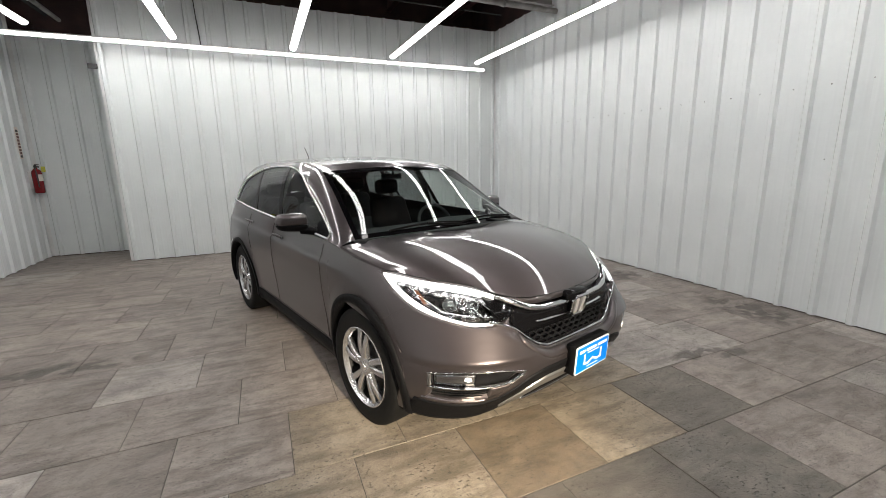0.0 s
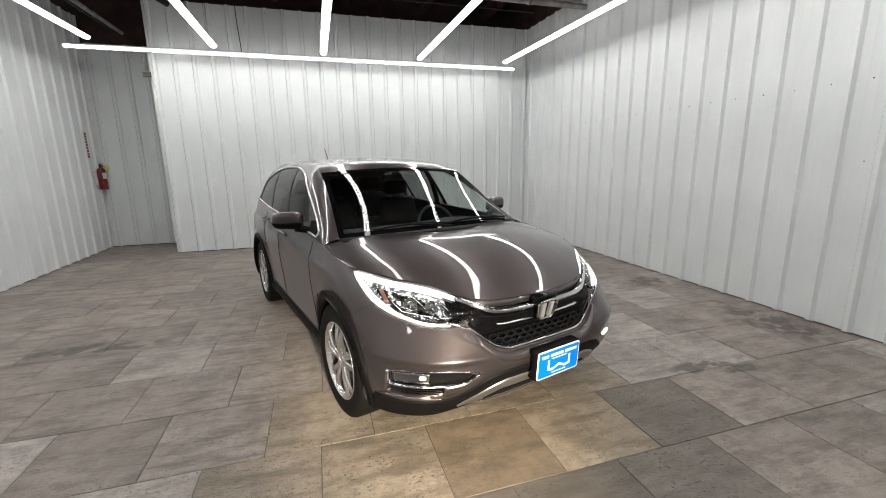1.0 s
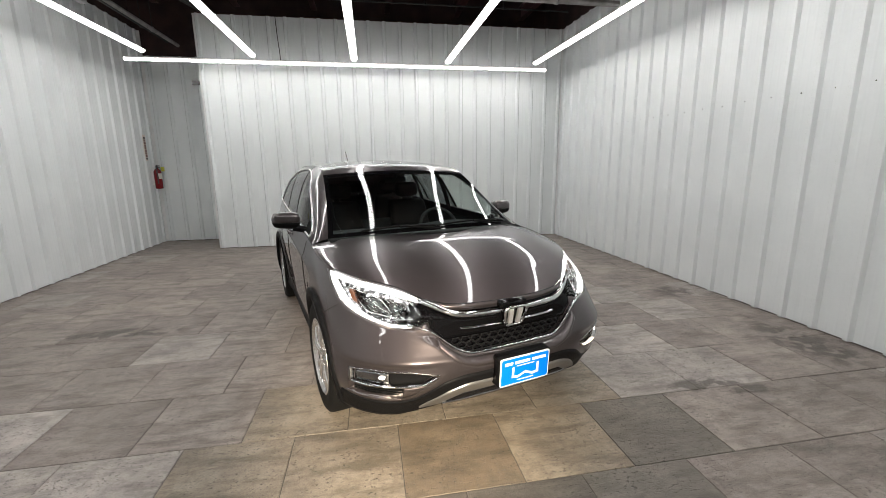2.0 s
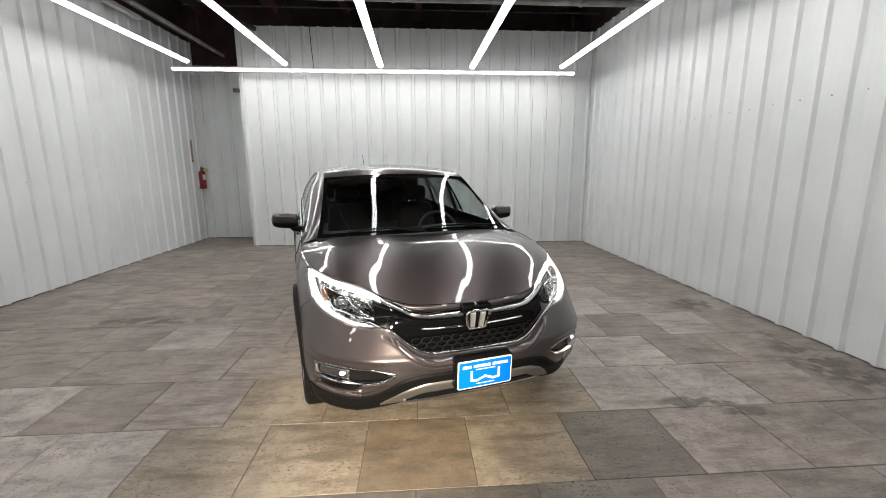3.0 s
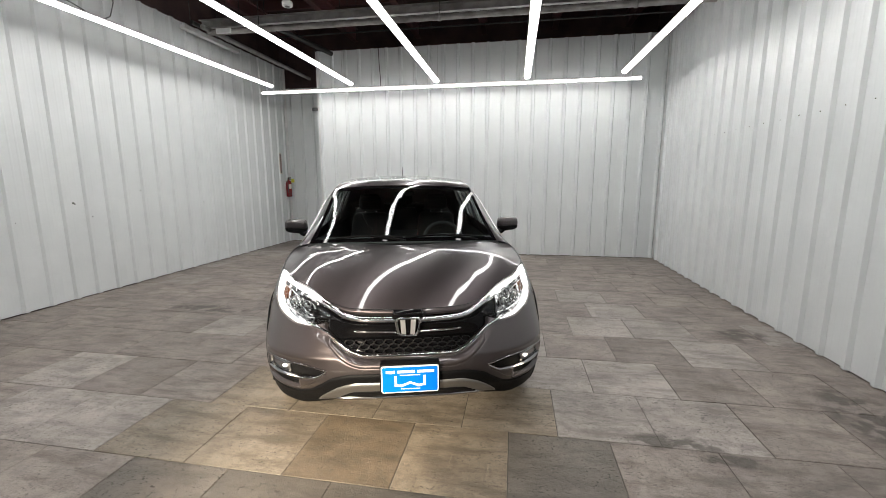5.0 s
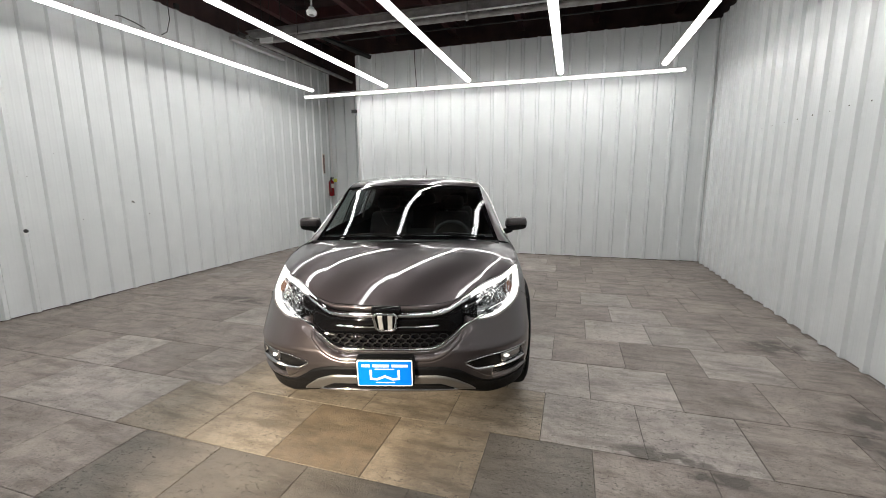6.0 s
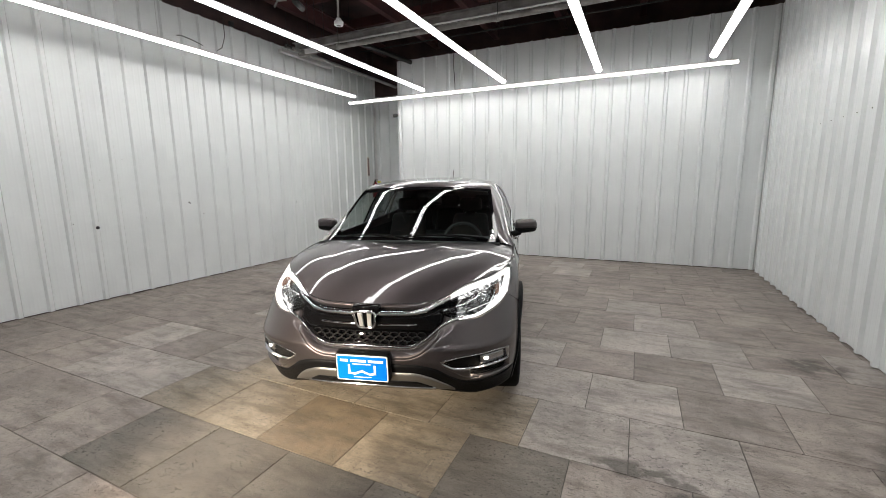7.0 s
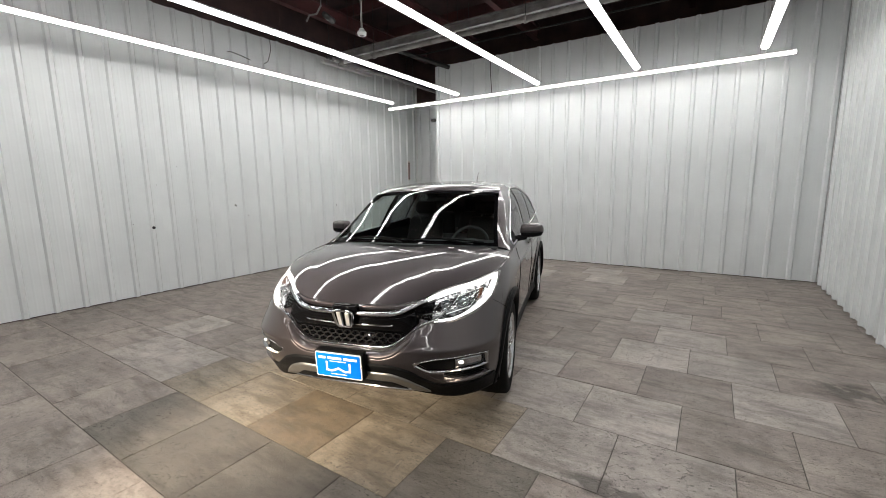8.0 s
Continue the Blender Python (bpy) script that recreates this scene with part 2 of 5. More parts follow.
belt_z = spline((0.5, 0.945), (0.72, 0.968), (0.9, 0.994), (1.3, 1.036), (1.8, 1.06), (2.6, 1.086), (3.3, 1.114), (3.75, 1.145), (4.1, 1.16), (4.5, 1.17))
lip_z = spline((0.0, 0.832), (0.3, 0.838), (0.43, 0.858), (0.59, 0.92), (0.75, 0.951), (0.84, 0.968), (0.86, 0.97))
skirt_front = spline((0.0, 0.314), (0.36, 0.314), (0.5, 0.285), (0.65, 0.25), (0.86, 0.255))
skirt_side = spline((0.0, 0.23), (0.5, 0.25), (1.4, 0.235), (3.0, 0.24), (3.9, 0.28), (4.55, 0.32))


def ease(x, a, b):
    x = max(0.0, min(1.0, (x - a) / (b - a)))
    return x * x * (3 - 2 * x)


def side_at(u, z):
    """Half width of the lower body at u from the nose and height z."""
    a = max(0.0, 1 - max(0.0, u - front_u(z)) / NOSE)
    b = max(0.0, 1 - max(0.0, LENGTH - rear_u(z) - u) / TAIL)
    v = half_w(z) * max(0.0, 1 - a ** sq(z)) ** (1 / sq(z)) * max(0.0, 1 - b ** SQR) ** (1 / SQR)
    mid = ease(u, 0.85, 1.4) * (1 - ease(u, 3.1, 3.8))
    v -= mid * 0.040 * (1 - ease(z, 0.36, 0.90))
    v += ease(u, 0.9, 1.4) * (1 - ease(u, 3.9, 4.3)) * 0.009 * math.exp(-((z - 0.905 - 0.025 * (u - 1.4)) / (0.05 if z < 0.905 + 0.025 * (u - 1.4) else 0.022)) ** 2)
    for c in (WHEEL_F, WHEEL_R):
        v += 0.013 * (1 - ease(math.hypot(u - c, z - HUB), ARCH + 0.01, ARCH + 0.13)) * ease(u, 0.5, 0.7)
    return v


crease_z = spline((0.2, 0.0), (0.40, 0.0), (0.50, 0.008), (0.555, 0.009), (0.588, -0.009), (0.602, -0.010), (0.66, -0.005), (0.74, 0.0), (1.1, 0.0))


def corner(v, z):
    """How far the skin steps back over and under the bumper's crease, and behind the shelf under the grille."""
    v = abs(v)
    return crease_z(z) * ease(v, 0.4, 0.6) * (1 - ease(v, 0.85, 0.92)) + 0.05 * (1 - ease(v, 0.28, 0.6)) * ease(z, grille_low(v) - 0.062, grille_low(v) + 0.004) * (1 - ease(z, 0.66, 0.79))


def nose_at(v, z):
    """The point of the nose's skin at lateral v and height z."""
    w = half_w(z)
    r = min(abs(v) / w, 0.9995)
    return Vector((v, front_u(z) + corner(v, z) + NOSE * (1 - (1 - r ** sq(z)) ** (1 / sq(z))), z))


def nose_phi(phi, z):
    w = half_w(z)
    v = w * math.sin(phi) ** (2 / sq(z))
    return Vector((v, front_u(z) + corner(v, z) + NOSE * (1 - math.cos(phi) ** (2 / sq(z))), z))


def nose_normal(v, z):
    e = 0.004
    a = nose_at(v + e, z) - nose_at(v - e, z)
    b = nose_at(v, z + e) - nose_at(v, z - e)
    n = a.cross(b).normalized()
    return n if n.y < 0 or abs(n.x) > 0.5 else -n


def arch_top(u):
    for c in (WHEEL_F, WHEEL_R):
        if abs(u - c) < ARCH:
            return HUB + math.sqrt(ARCH ** 2 - (u - c) ** 2)
    return 0.0


def both(rows):
    return [[(-x, y, z) for x, y, z in row] for row in rows]


def mirrored(make):
    """One bmesh with the shape that make(bm, side) builds on both sides."""
    bm = bmesh.new()
    for sd in (1, -1):
        make(bm, sd)
    return bm


# outlines of the openings in the nose, as heights over the distance from the middle
lamp_top = spline((0.43, 0.856), (0.59, 0.915), (0.75, 0.945), (0.83, 0.961), (0.848, 0.962))
lamp_low = spline((0.43, 0.80), (0.47, 0.768), (0.56, 0.745), (0.63, 0.747), (0.72, 0.768), (0.79, 0.80), (0.83, 0.842), (0.848, 0.92))
fog_top = spline((0.45, 0.52), (0.6, 0.543), (0.75, 0.546), (0.85, 0.53))
fog_low = spline((0.45, 0.512), (0.52, 0.46), (0.6, 0.4), (0.72, 0.375), (0.85, 0.385))


def inside(v, z, v0, v1, lo, hi, soft=0.012):
    v = abs(v)
    k = min(v - v0 if v0 > 0 else 1, v1 - v, z - lo(v), hi(v) - z)
    return max(0.0, min(1.0, k / soft))


def sink(v, z):
    return max(0.075 * inside(v, z, 0.435, 0.844, lamp_low, lamp_top), 0.05 * inside(v, z, 0, 0.47, lambda q: grille_low(q) + 0.008, lambda q: lip_z(q) - 0.012),
               0.05 * inside(v, z, 0.47, 0.845, fog_low, fog_top))


# columns of the lower body: (function of z -> point, z bottom, z top)
def body_columns():
    cols = []
    for k in range(91):
        phi = k / 90 * math.pi / 2 * 0.93
        z1, z0 = 0.85, 0.3
        for _ in range(12):
            z1 = lip_z(min(nose_phi(phi, z1).x, 0.86))
            z0 = skirt_front(nose_phi(phi, z0).x)
        u = nose_phi(phi, z1).y
        if u > 0.45:
            z1 = max(z1, belt_z(u))
        z0 = max(z0, arch_top(nose_phi(phi, 0.4).y) if nose_phi(phi, 0.4).y > WHEEL_F - ARCH else 0)
        cols.append((lambda z, p=phi: nose_phi(p, z), z0, z1))
    u0 = max(nose_phi(math.pi / 2 * 0.93, z).y for z in (0.3, 0.6, 0.9, 1.0)) + 0.03
    us = [u0 + 0.03 * k for k in range(200)]
    us = [u for u in us if u < LENGTH - TAIL - 0.2]
    for c in (WHEEL_F, WHEEL_R):
        us += [c + ARCH * math.cos(math.pi * k / 40) for k in range(41)] + [c - ARCH - 0.0015, c + ARCH + 0.0015]
    us = sorted(u for u in us if u > u0)
    us = [u for i, u in enumerate(us) if i == 0 or u - us[i - 1] > 0.001]
    for u in us:
        cols.append((lambda z, q=u: Vector((side_at(q, z), q, z)), max(skirt_side(u), arch_top(u)), belt_z(u)))
    for k in range(1, 25):
        q = k / 24
        uu = us[-1] + (LENGTH - us[-1]) * math.sin(q * math.pi / 2)
        def f(z, uu=uu, q=q):
            end = LENGTH - rear_u(z)
            y = us[-1] + (end - us[-1]) * math.sin(q * math.pi / 2)
            return Vector((side_at(y, z) if q < 1 else 0.0, y, z))
        cols.append((f, max(skirt_side(uu), arch_top(uu)), belt_z(uu)))
    return cols


COLS = body_columns()


def make_body(bm, sd):
    rows = []
    for f, z0, z1 in COLS:
        row = []
        for k in range(93):
            z = z0 + (z1 - z0) * k / 92
            p = f(z)
            d = sink(p.x, z) if p.y < 0.75 else 0.0
            if d:
                p = p - nose_normal(p.x, z) * d
            row.append((sd * p.x, p.y, p.z))
        rows.append(row)
    grid(bm, rows)


bm = mirrored(make_body)
bmesh.ops.remove_doubles(bm, verts=bm.verts, dist=0.0008)
bmesh.ops.recalc_face_normals(bm, faces=bm.faces)
part("body", bm, PAINT, car)

# ---- bonnet
def hood_mid(u):
    """Height of the bonnet's middle line."""
    return 0.832 + 0.286 * (1 - math.exp(-2.7 * max(0.0, (u - 0.12) / 1.10)))


COWL, BASE, BASE_Z = 1.215, 1.195, 1.06


def cowl(b):
    return Vector((0.80 * b, COWL - 0.20 * (1 - b * b), 1.038 + 0.05 * (1 - b ** 4)))


EDGE_V = 0.84


def hood_edge(a):
    u0 = nose_at(EDGE_V, lip_z(EDGE_V)).y
    u = u0 + (COWL - u0) * a
    z = max(belt_z(u), lip_z(EDGE_V))
    return Vector((side_at(u, z), u, z))


def hood_at(a, b):
    smooth_z = lip_z(0) + (lip_z(EDGE_V) - lip_z(0)) * abs(b) ** 1.8
    f = nose_at(EDGE_V * b, smooth_z)
    lip = nose_at(EDGE_V * b, lip_z(abs(EDGE_V * b))) - f
    r = cowl(b)
    s0 = hood_edge(a)
    s1 = Vector((-s0.x, s0.y, s0.z))
    c00, c01 = nose_at(-EDGE_V, lip_z(EDGE_V)), nose_at(EDGE_V, lip_z(EDGE_V))
    c10, c11 = cowl(-1), cowl(1)
    t = (b + 1) / 2
    p = (1 - a) * f + a * r + (1 - t) * s1 + t * s0 - ((1 - a) * ((1 - t) * c00 + t * c01) + a * ((1 - t) * c10 + t * c11))
    mid = (1 - a) * nose_at(0, lip_z(0)) + a * cowl(0)
    swell = hood_mid(mid.y) - mid.z
    p.z += swell * (1 - abs(b) ** 2.4)
    p += lip * (1 - a) ** 3
    step = lambda c, k: 1 / (1 + math.exp((abs(b) - c) * k)) - 0.5
    p.z += min(1, a * 6) * (0.0022 * step(0.56 - 0.09 * a, 26) + 0.004 * step(0.86, 40))
    return p


bm = bmesh.new()
grid(bm, [[hood_at((a / 56) ** 2, -1 + 2 * b / 160) for b in range(161)] for a in range(57)])
bmesh.ops.recalc_face_normals(bm, faces=bm.faces)
part("bonnet", bm, PAINT, car)

# ---- greenhouse
def facing_out(bm, heart=(0, 2.2, 0.75)):
    """Turns an open skin so that its faces look away from the heart of the car."""
    bm.normal_update()
    if sum(f.normal.dot(f.calc_center_median() - Vector(heart)) * f.calc_area() for f in bm.faces) < 0:
        bmesh.ops.reverse_faces(bm, faces=bm.faces)
    return bm


rail_z = spline((BASE, BASE_Z), (1.45, 1.212), (1.70, 1.368), (1.90, 1.475), (2.05, 1.522), (2.5, 1.556), (3.2, 1.556), (3.8, 1.52), (4.15, 1.455), (4.35, 1.32), (4.45, 1.18))
rail_v = spline((BASE, 0.755), (1.45, 0.705), (1.70, 0.665), (1.90, 0.64), (2.2, 0.615), (3.2, 0.605), (3.8, 0.59), (4.2, 0.57), (4.45, 0.58))


def cabin_at(u, z):
    zb, zr = belt_z(u), max(rail_z(u), belt_z(u) + 0.01)
    q = max(0.0, min(1.0, (z - zb) / (zr - zb)))
    w0 = side_at(u, zb) - 0.004
    return w0 - (w0 - rail_v(u)) * (0.62 * q + 0.38 * q ** 4)


win_lo = lambda u: belt_z(u) + 0.018
win_hi = spline((1.38, 1.075), (1.55, 1.162), (1.73, 1.252), (2.0, 1.378), (2.18, 1.446), (2.38, 1.492), (2.6, 1.512), (2.9, 1.514), (3.2, 1.497), (3.5, 1.445), (3.72, 1.375), (3.80, 1.28), (3.82, 1.18))
# each pane: its front edge below and above, its rear edge below and above
WINDOWS = ((1.38, 1.38, 2.33, 2.55), (2.39, 2.62, 3.06, 3.27), (3.11, 3.32, 3.80, 3.82))
PILLARS = ((2.325, 2.545, 2.395, 2.625), (3.055, 3.265, 3.115, 3.325))
WIN0, WIN1 = 1.38, 3.82


def cabin_strip(bm, sd, u0, u1, lo, hi, n, m=8, lift=0.0):
    rows = []
    for k in range(n + 1):
        u = u0 + (u1 - u0) * k / n
        a, b = lo(u), max(hi(u), lo(u) + 0.001)
        rows.append([(sd * (cabin_at(u, a + (b - a) * j / m) + lift), u, a + (b - a) * j / m) for j in range(m + 1)])
    grid(bm, rows)


def make_cabin(bm, sd):
    cabin_strip(bm, sd, BASE, 4.44, belt_z, win_lo, 90, 2)
    cabin_strip(bm, sd, BASE, WIN0, win_lo, rail_z, 20)
    cabin_strip(bm, sd, WIN0, WIN1, lambda u: max(win_hi(u), win_lo(u)), rail_z, 80)
    cabin_strip(bm, sd, WIN1, 4.44, win_lo, rail_z, 24)


bm = mirrored(make_cabin)
# roof
rows = []


def screen_top(b):
    return Vector((0.64 * b, 1.90 - 0.10 * (1 - b * b), 1.475 + 0.03 * (1 - b * b)))


def roof_at(a, b):
    t = a * a * (3 - 2 * a) * 0.3 + a * 0.7
    u1 = 4.15 + 0.1 * (1 - b * b)
    f = screen_top(b)
    u = f.y + (u1 - f.y) * a
    e = 1.90 + (4.15 - 1.90) * a
    crown = 0.03 + 0.02 * min(1.0, a * 3)
    return Vector((rail_v(e) * b, u, rail_z(e) + crown * (1 - abs(b) ** 2.2)))


grid(bm, [[roof_at(a / 40, -1 + b / 12) for b in range(25)] for a in range(41)])
# tailgate glass and top of the tail
grid(bm, [[(rail_v(4.15 + 0.3 * a / 8) * (-1 + b / 8), 4.15 + 0.3 * a / 8 + 0.1 * (1 - (-1 + b / 8) ** 2), rail_z(4.15 + 0.3 * a / 8) + 0.05 * (1 - a / 8) * (1 - abs(-1 + b / 8) ** 2.2)) for b in range(17)] for a in range(9)])
bmesh.ops.recalc_face_normals(bm, faces=bm.faces)
part("cabin_shell", bm, PAINT, car)


def screen_at(a, b, out=0.0):
    c = Vector((0.755 * b, BASE - 0.18 * (1 - b * b), BASE_Z + 0.03 * (1 - b * b)))
    t = screen_top(b)
    p = c.lerp(t, a)
    e = BASE + (1.90 - BASE) * a
    edge = Vector((rail_v(e), e, rail_z(e))) - Vector((0.755, BASE, BASE_Z)).lerp(Vector((0.64, 1.90, 1.475)), a)
    p += Vector((edge.x * b, edge.y, edge.z)) + Vector((0, -0.45, 0.6)) * (0.03 * math.sin(math.pi * a) * (1 - b * b))
    return p + Vector((0, -0.55, 0.83)) * out


bm = bmesh.new()
grid(bm, [[screen_at(a / 24, -1 + b / 16) for b in range(33)] for a in range(25)])
bmesh.ops.recalc_face_normals(bm, faces=bm.faces)
facing_out(bm)
ob = part("windscreen", bm, GLASS, car, "clear curved windscreen")
ob.visible_shadow = False



def leaning_strip(bm, sd, a0, a1, b0, b1, n, m, lift):
    """A strip of the cabin's side between two leaning lines: from a0 below to a1 above, and from b0 to b1."""
    rows = []
    for k in range(n + 1):
        row = []
        for j in range(m + 1):
            q = j / m
            u = (a0 + (a1 - a0) * q) * (1 - k / n) + (b0 + (b1 - b0) * q) * k / n
            lo = win_lo(u) - 0.01
            z = lo + (max(win_hi(u) + 0.01, lo + 0.004) - lo) * q
            row.append((sd * (cabin_at(u, z) + lift), u, z))
        rows.append(row)
    grid(bm, rows)
    return facing_out(bm)


for i, edges in enumerate(WINDOWS):
    for sd in (1, -1):
        ob = part("side_window", leaning_strip(bmesh.new(), sd, *edges, 24, 10, -0.006), TINT if i else TINT_FRONT, car, "dark tinted glass" if i else "lightly tinted glass")
        ob.visible_shadow = False

# ---- wheels
def make_wheel():
    root = new("wheel")
    bm = bmesh.new()
    lathe(bm, [(-0.105, 0.228), (-0.113, 0.25), (-0.119, 0.285), (-0.115, 0.317), (-0.102, 0.335), (-0.087, 0.341), (-0.03, 0.344), (0.03, 0.344), (0.087, 0.341), (0.102, 0.335), (0.115, 0.317), (0.119, 0.285), (0.105, 0.228)], 64)
    part("tyre", bm, RUBBER, root, "black rubber tyre")
    bm = bmesh.new()
    lathe(bm, [(-0.104, 0.234), (-0.112, 0.233), (-0.114, 0.228), (-0.1, 0.218), (-0.085, 0.209)], 64)
    for k in range(5):
        for o0, o1, wd in ((-0.20, -0.19, 0.036), (0.20, 0.21, 0.036)):
            rows = []
            for q in [j / 6 for j in range(7)]:
                a = 2 * math.pi * k / 5 + o0 + (o1 - o0) * q + 0.10 * q
                rad = 0.045 + 0.182 * q
                ca, sa = math.cos(a), math.sin(a)
                w = wd * (0.8 + 0.45 * q) / 2
                x0 = -0.098 - 0.012 * math.sin(math.pi * min(1, q * 1.1))
                rows.append([(x, rad * ca - t * sa, rad * sa + t * ca) for x, t in ((x0 + 0.035, -w), (x0 + 0.008, -w), (x0, -w * 0.6), (x0, w * 0.6), (x0 + 0.008, w), (x0 + 0.035, w))])
            grid(bm, rows)
    for k in range(5):
        a = 2 * math.pi * (k + 0.35) / 5
        rod(bm, (-0.106, 0.03 * math.cos(a), 0.03 * math.sin(a)), (-0.095, 0.03 * math.cos(a), 0.03 * math.sin(a)), 0.006, None, 6)
    lathe(bm, [(-0.108, 0.0), (-0.108, 0.018), (-0.101, 0.021), (-0.1, 0.045), (-0.095, 0.06), (-0.06, 0.07)], 32)
    part("rim", bm, ALLOY, root, "silver five-spoke alloy rim", smooth=False)
    bm = bmesh.new()
    lathe(bm, [(-0.085, 0.2085), (0.08, 0.2), (0.1, 0.23)], 48)
    lathe(bm, [(0.0, 0.0), (0.0, 0.205)], 48)
    part("barrel", bm, material("dark_barrel", (0.03, 0.03, 0.03), 0.5, metal=0.5), root)
    bm = bmesh.new()
    lathe(bm, [(-0.04, 0.0), (-0.04, 0.15), (-0.025, 0.155), (-0.025, 0.0)], 40)
    part("brake_disc", bm, material("brake_steel", (0.10, 0.095, 0.09), 0.5, metal=0.7), root)
    return root


w0 = make_wheel()
w0.parent = car
tagged(w0, "black tyre on a silver alloy rim")
TRACK = 0.796
w0.matrix_basis = pose(-TRACK, WHEEL_F, 0.358, 14, 0, 2) @ Matrix.Diagonal((1.0, 1.04, 1.04, 1))
for x, y, r in ((TRACK, WHEEL_F, 182), (-TRACK, WHEEL_R, 0), (TRACK, WHEEL_R, 180)):
    copy_thing(w0, pose(x, y, 0.358, 33, 0, r))

# dark wheel wells and floor pan
for sd in (1, -1):
    for c in (WHEEL_F, WHEEL_R):
        arc = [radians(-14 + 208 * k / 26) for k in range(27)]
        rows = [[(sd * v, c + (ARCH + 0.004) * math.cos(a), HUB + (ARCH + 0.004) * math.sin(a)) for a in arc] for v in (0.56, 0.72, 0.885)]
        rows.insert(0, [(sd * 0.56, c + 0.05 * math.cos(a), HUB + 0.05 * math.sin(a)) for a in arc])
        bm = bmesh.new()
        grid(bm, rows)
        part("wheel_well", bm, BLACKP, car, "black wheel arch liner")
bm = bmesh.new()
box(bm, -0.8, 0.8, 0.5, 4.3, 0.24, 0.3)
box(bm, -0.62, 0.62, 0.4, 4.2, 0.3, 0.9)
part("underbody", bm, INTERIOR, car, smooth=False)


# ---- things set into the nose
def nose_band(bm, sd, v0, v1, lo, hi, lift, n=24, m=4, rim=0.012, bulge=0.0):
    """A skin patch between two height curves, lifted off the nose, with its rim turned back."""
    rows = []
    for k in range(n + 1):
        v = v0 + (v1 - v0) * k / n
        a, b = lo(abs(v)), hi(abs(v))
        row = []
        for j in range(-1, m + 2):
            z = a + (b - a) * max(0, min(m, j)) / m
            nrm = nose_normal(v, z)
            e = lift + bulge * math.sin(math.pi * max(0, min(m, j)) / m) - (rim if j in (-1, m + 1) else 0)
            p = nose_at(v, z) + nrm * e
            row.append((sd * p.x, p.y, p.z))
        rows.append(row)
    ends = []
    for r, v in ((rows[0], v0), (rows[-1], v1)):
        nrm = nose_normal(v, (lo(abs(v)) + hi(abs(v))) / 2)
        ends.append([(x - sd * nrm.x * rim, y - nrm.y * rim, z - nrm.z * rim) for x, y, z in r])
    grid(bm, [ends[0]] + rows + [ends[1]])
    bmesh.ops.recalc_face_normals(bm, faces=bm.faces)
    return bm


def ribbon(curve, half):
    return (lambda v: curve(v) - half), (lambda v: curve(v) + half)


def pipe(bm, pts, r, seg=8):
    """A round bar through points."""
    pts = [Vector(p) for p in pts]
    rows = []
    for i, p in enumerate(pts):
        d = (pts[min(i + 1, len(pts) - 1)] - pts[max(i - 1, 0)]).normalized()
        a = d.cross(Vector((0.31, 0.17, 0.93))).normalized()
        b = d.cross(a)
        rows.append([p + (a * math.cos(2 * math.pi * k / seg) + b * math.sin(2 * math.pi * k / seg)) * r for k in range(seg)])
    vs = grid(bm, rows, close=True)
    bm.faces.new(vs[0])
    bm.faces.new(vs[-1][::-1])
    return bm


def on_nose(v, z, lift):
    return nose_at(v, z) + nose_normal(v, z) * lift


SILVER = material("silver_trim", (0.21, 0.205, 0.20), 0.36, metal=0.8, fine=0.05)
LAMPBACK = material("lamp_reflector", (0.42, 0.42, 0.425), 0.16, metal=1.0, base2=(0.05, 0.05, 0.052), scale=42, mix=(0.42, 0.55))
LAMPGLASS = thin_glass("lamp_cover", (0.94, 0.95, 0.95), 0.03)
DRL = material("daylight_led", (0.9, 0.9, 0.9), 0.4, emit=((1.0, 0.98, 0.95), 3.0))
BULB = material("lit_bulb", (0.9, 0.9, 0.85), 0.3, emit=((1.0, 0.93, 0.82), 5.0))
AMBER = material("amber_reflector", (0.10, 0.035, 0.015), 0.25, coat=0.5)
SEAM = material("panel_gap", (0.038, 0.032, 0.032), 0.9)
PLATEBLUE = material("plate_blue", (0.001, 0.135, 0.60), 0.5, fine=0.03, spec=0.08)
PLATEWHITE = material("plate_white", (0.62, 0.64, 0.66), 0.45)

# grille: black back, honeycomb, chrome bars
grille = part("grille", nose_band(bmesh.new(), 1, -0.50, 0.50, lambda v: grille_low(v) + 0.004, lambda v: lip_z(v) - 0.006, -0.03, 60, 12, 0.01), GLOSSB, car, "gloss black grille with chrome bars")
bm = bmesh.new()
hx, hz = 0.054, 0.028
for r in range(3):
    for c in range(-8, 9):
        v = (c + 0.5 * (r % 2)) * hx * 1.02
        z = 0.602 + hz * 0.78 * (r + 0.5)
        ring = [(v + dx * hx / 2, z + dz * hz / 2) for dx, dz in ((-1, 0), (-0.62, 0.95), (0.62, 0.95), (1, 0), (0.62, -0.95), (-0.62, -0.95))]
        if any(grille_low(abs(a)) + 0.004 > b or abs(a) > 0.37 for a, b in ring):
            continue
        for (a, b), (c2, d2) in zip(ring, ring[1:] + ring[:1]):
            pipe(bm, [on_nose(a, b, -0.004), on_nose(c2, d2, -0.004)], 0.0031, 6)
part("honeycomb", bm, material("satin_black", (0.005, 0.005, 0.0055), 0.45, spec=0.12), grille, "black honeycomb mesh", smooth=False)
bar_lo = spline((0.0, 0.774), (0.25, 0.777), (0.34, 0.788), (0.40, 0.812), (0.49, 0.852))
bar_hi = spline((0.0, 0.797), (0.25, 0.800), (0.34, 0.814), (0.40, 0.838), (0.49, 0.868))
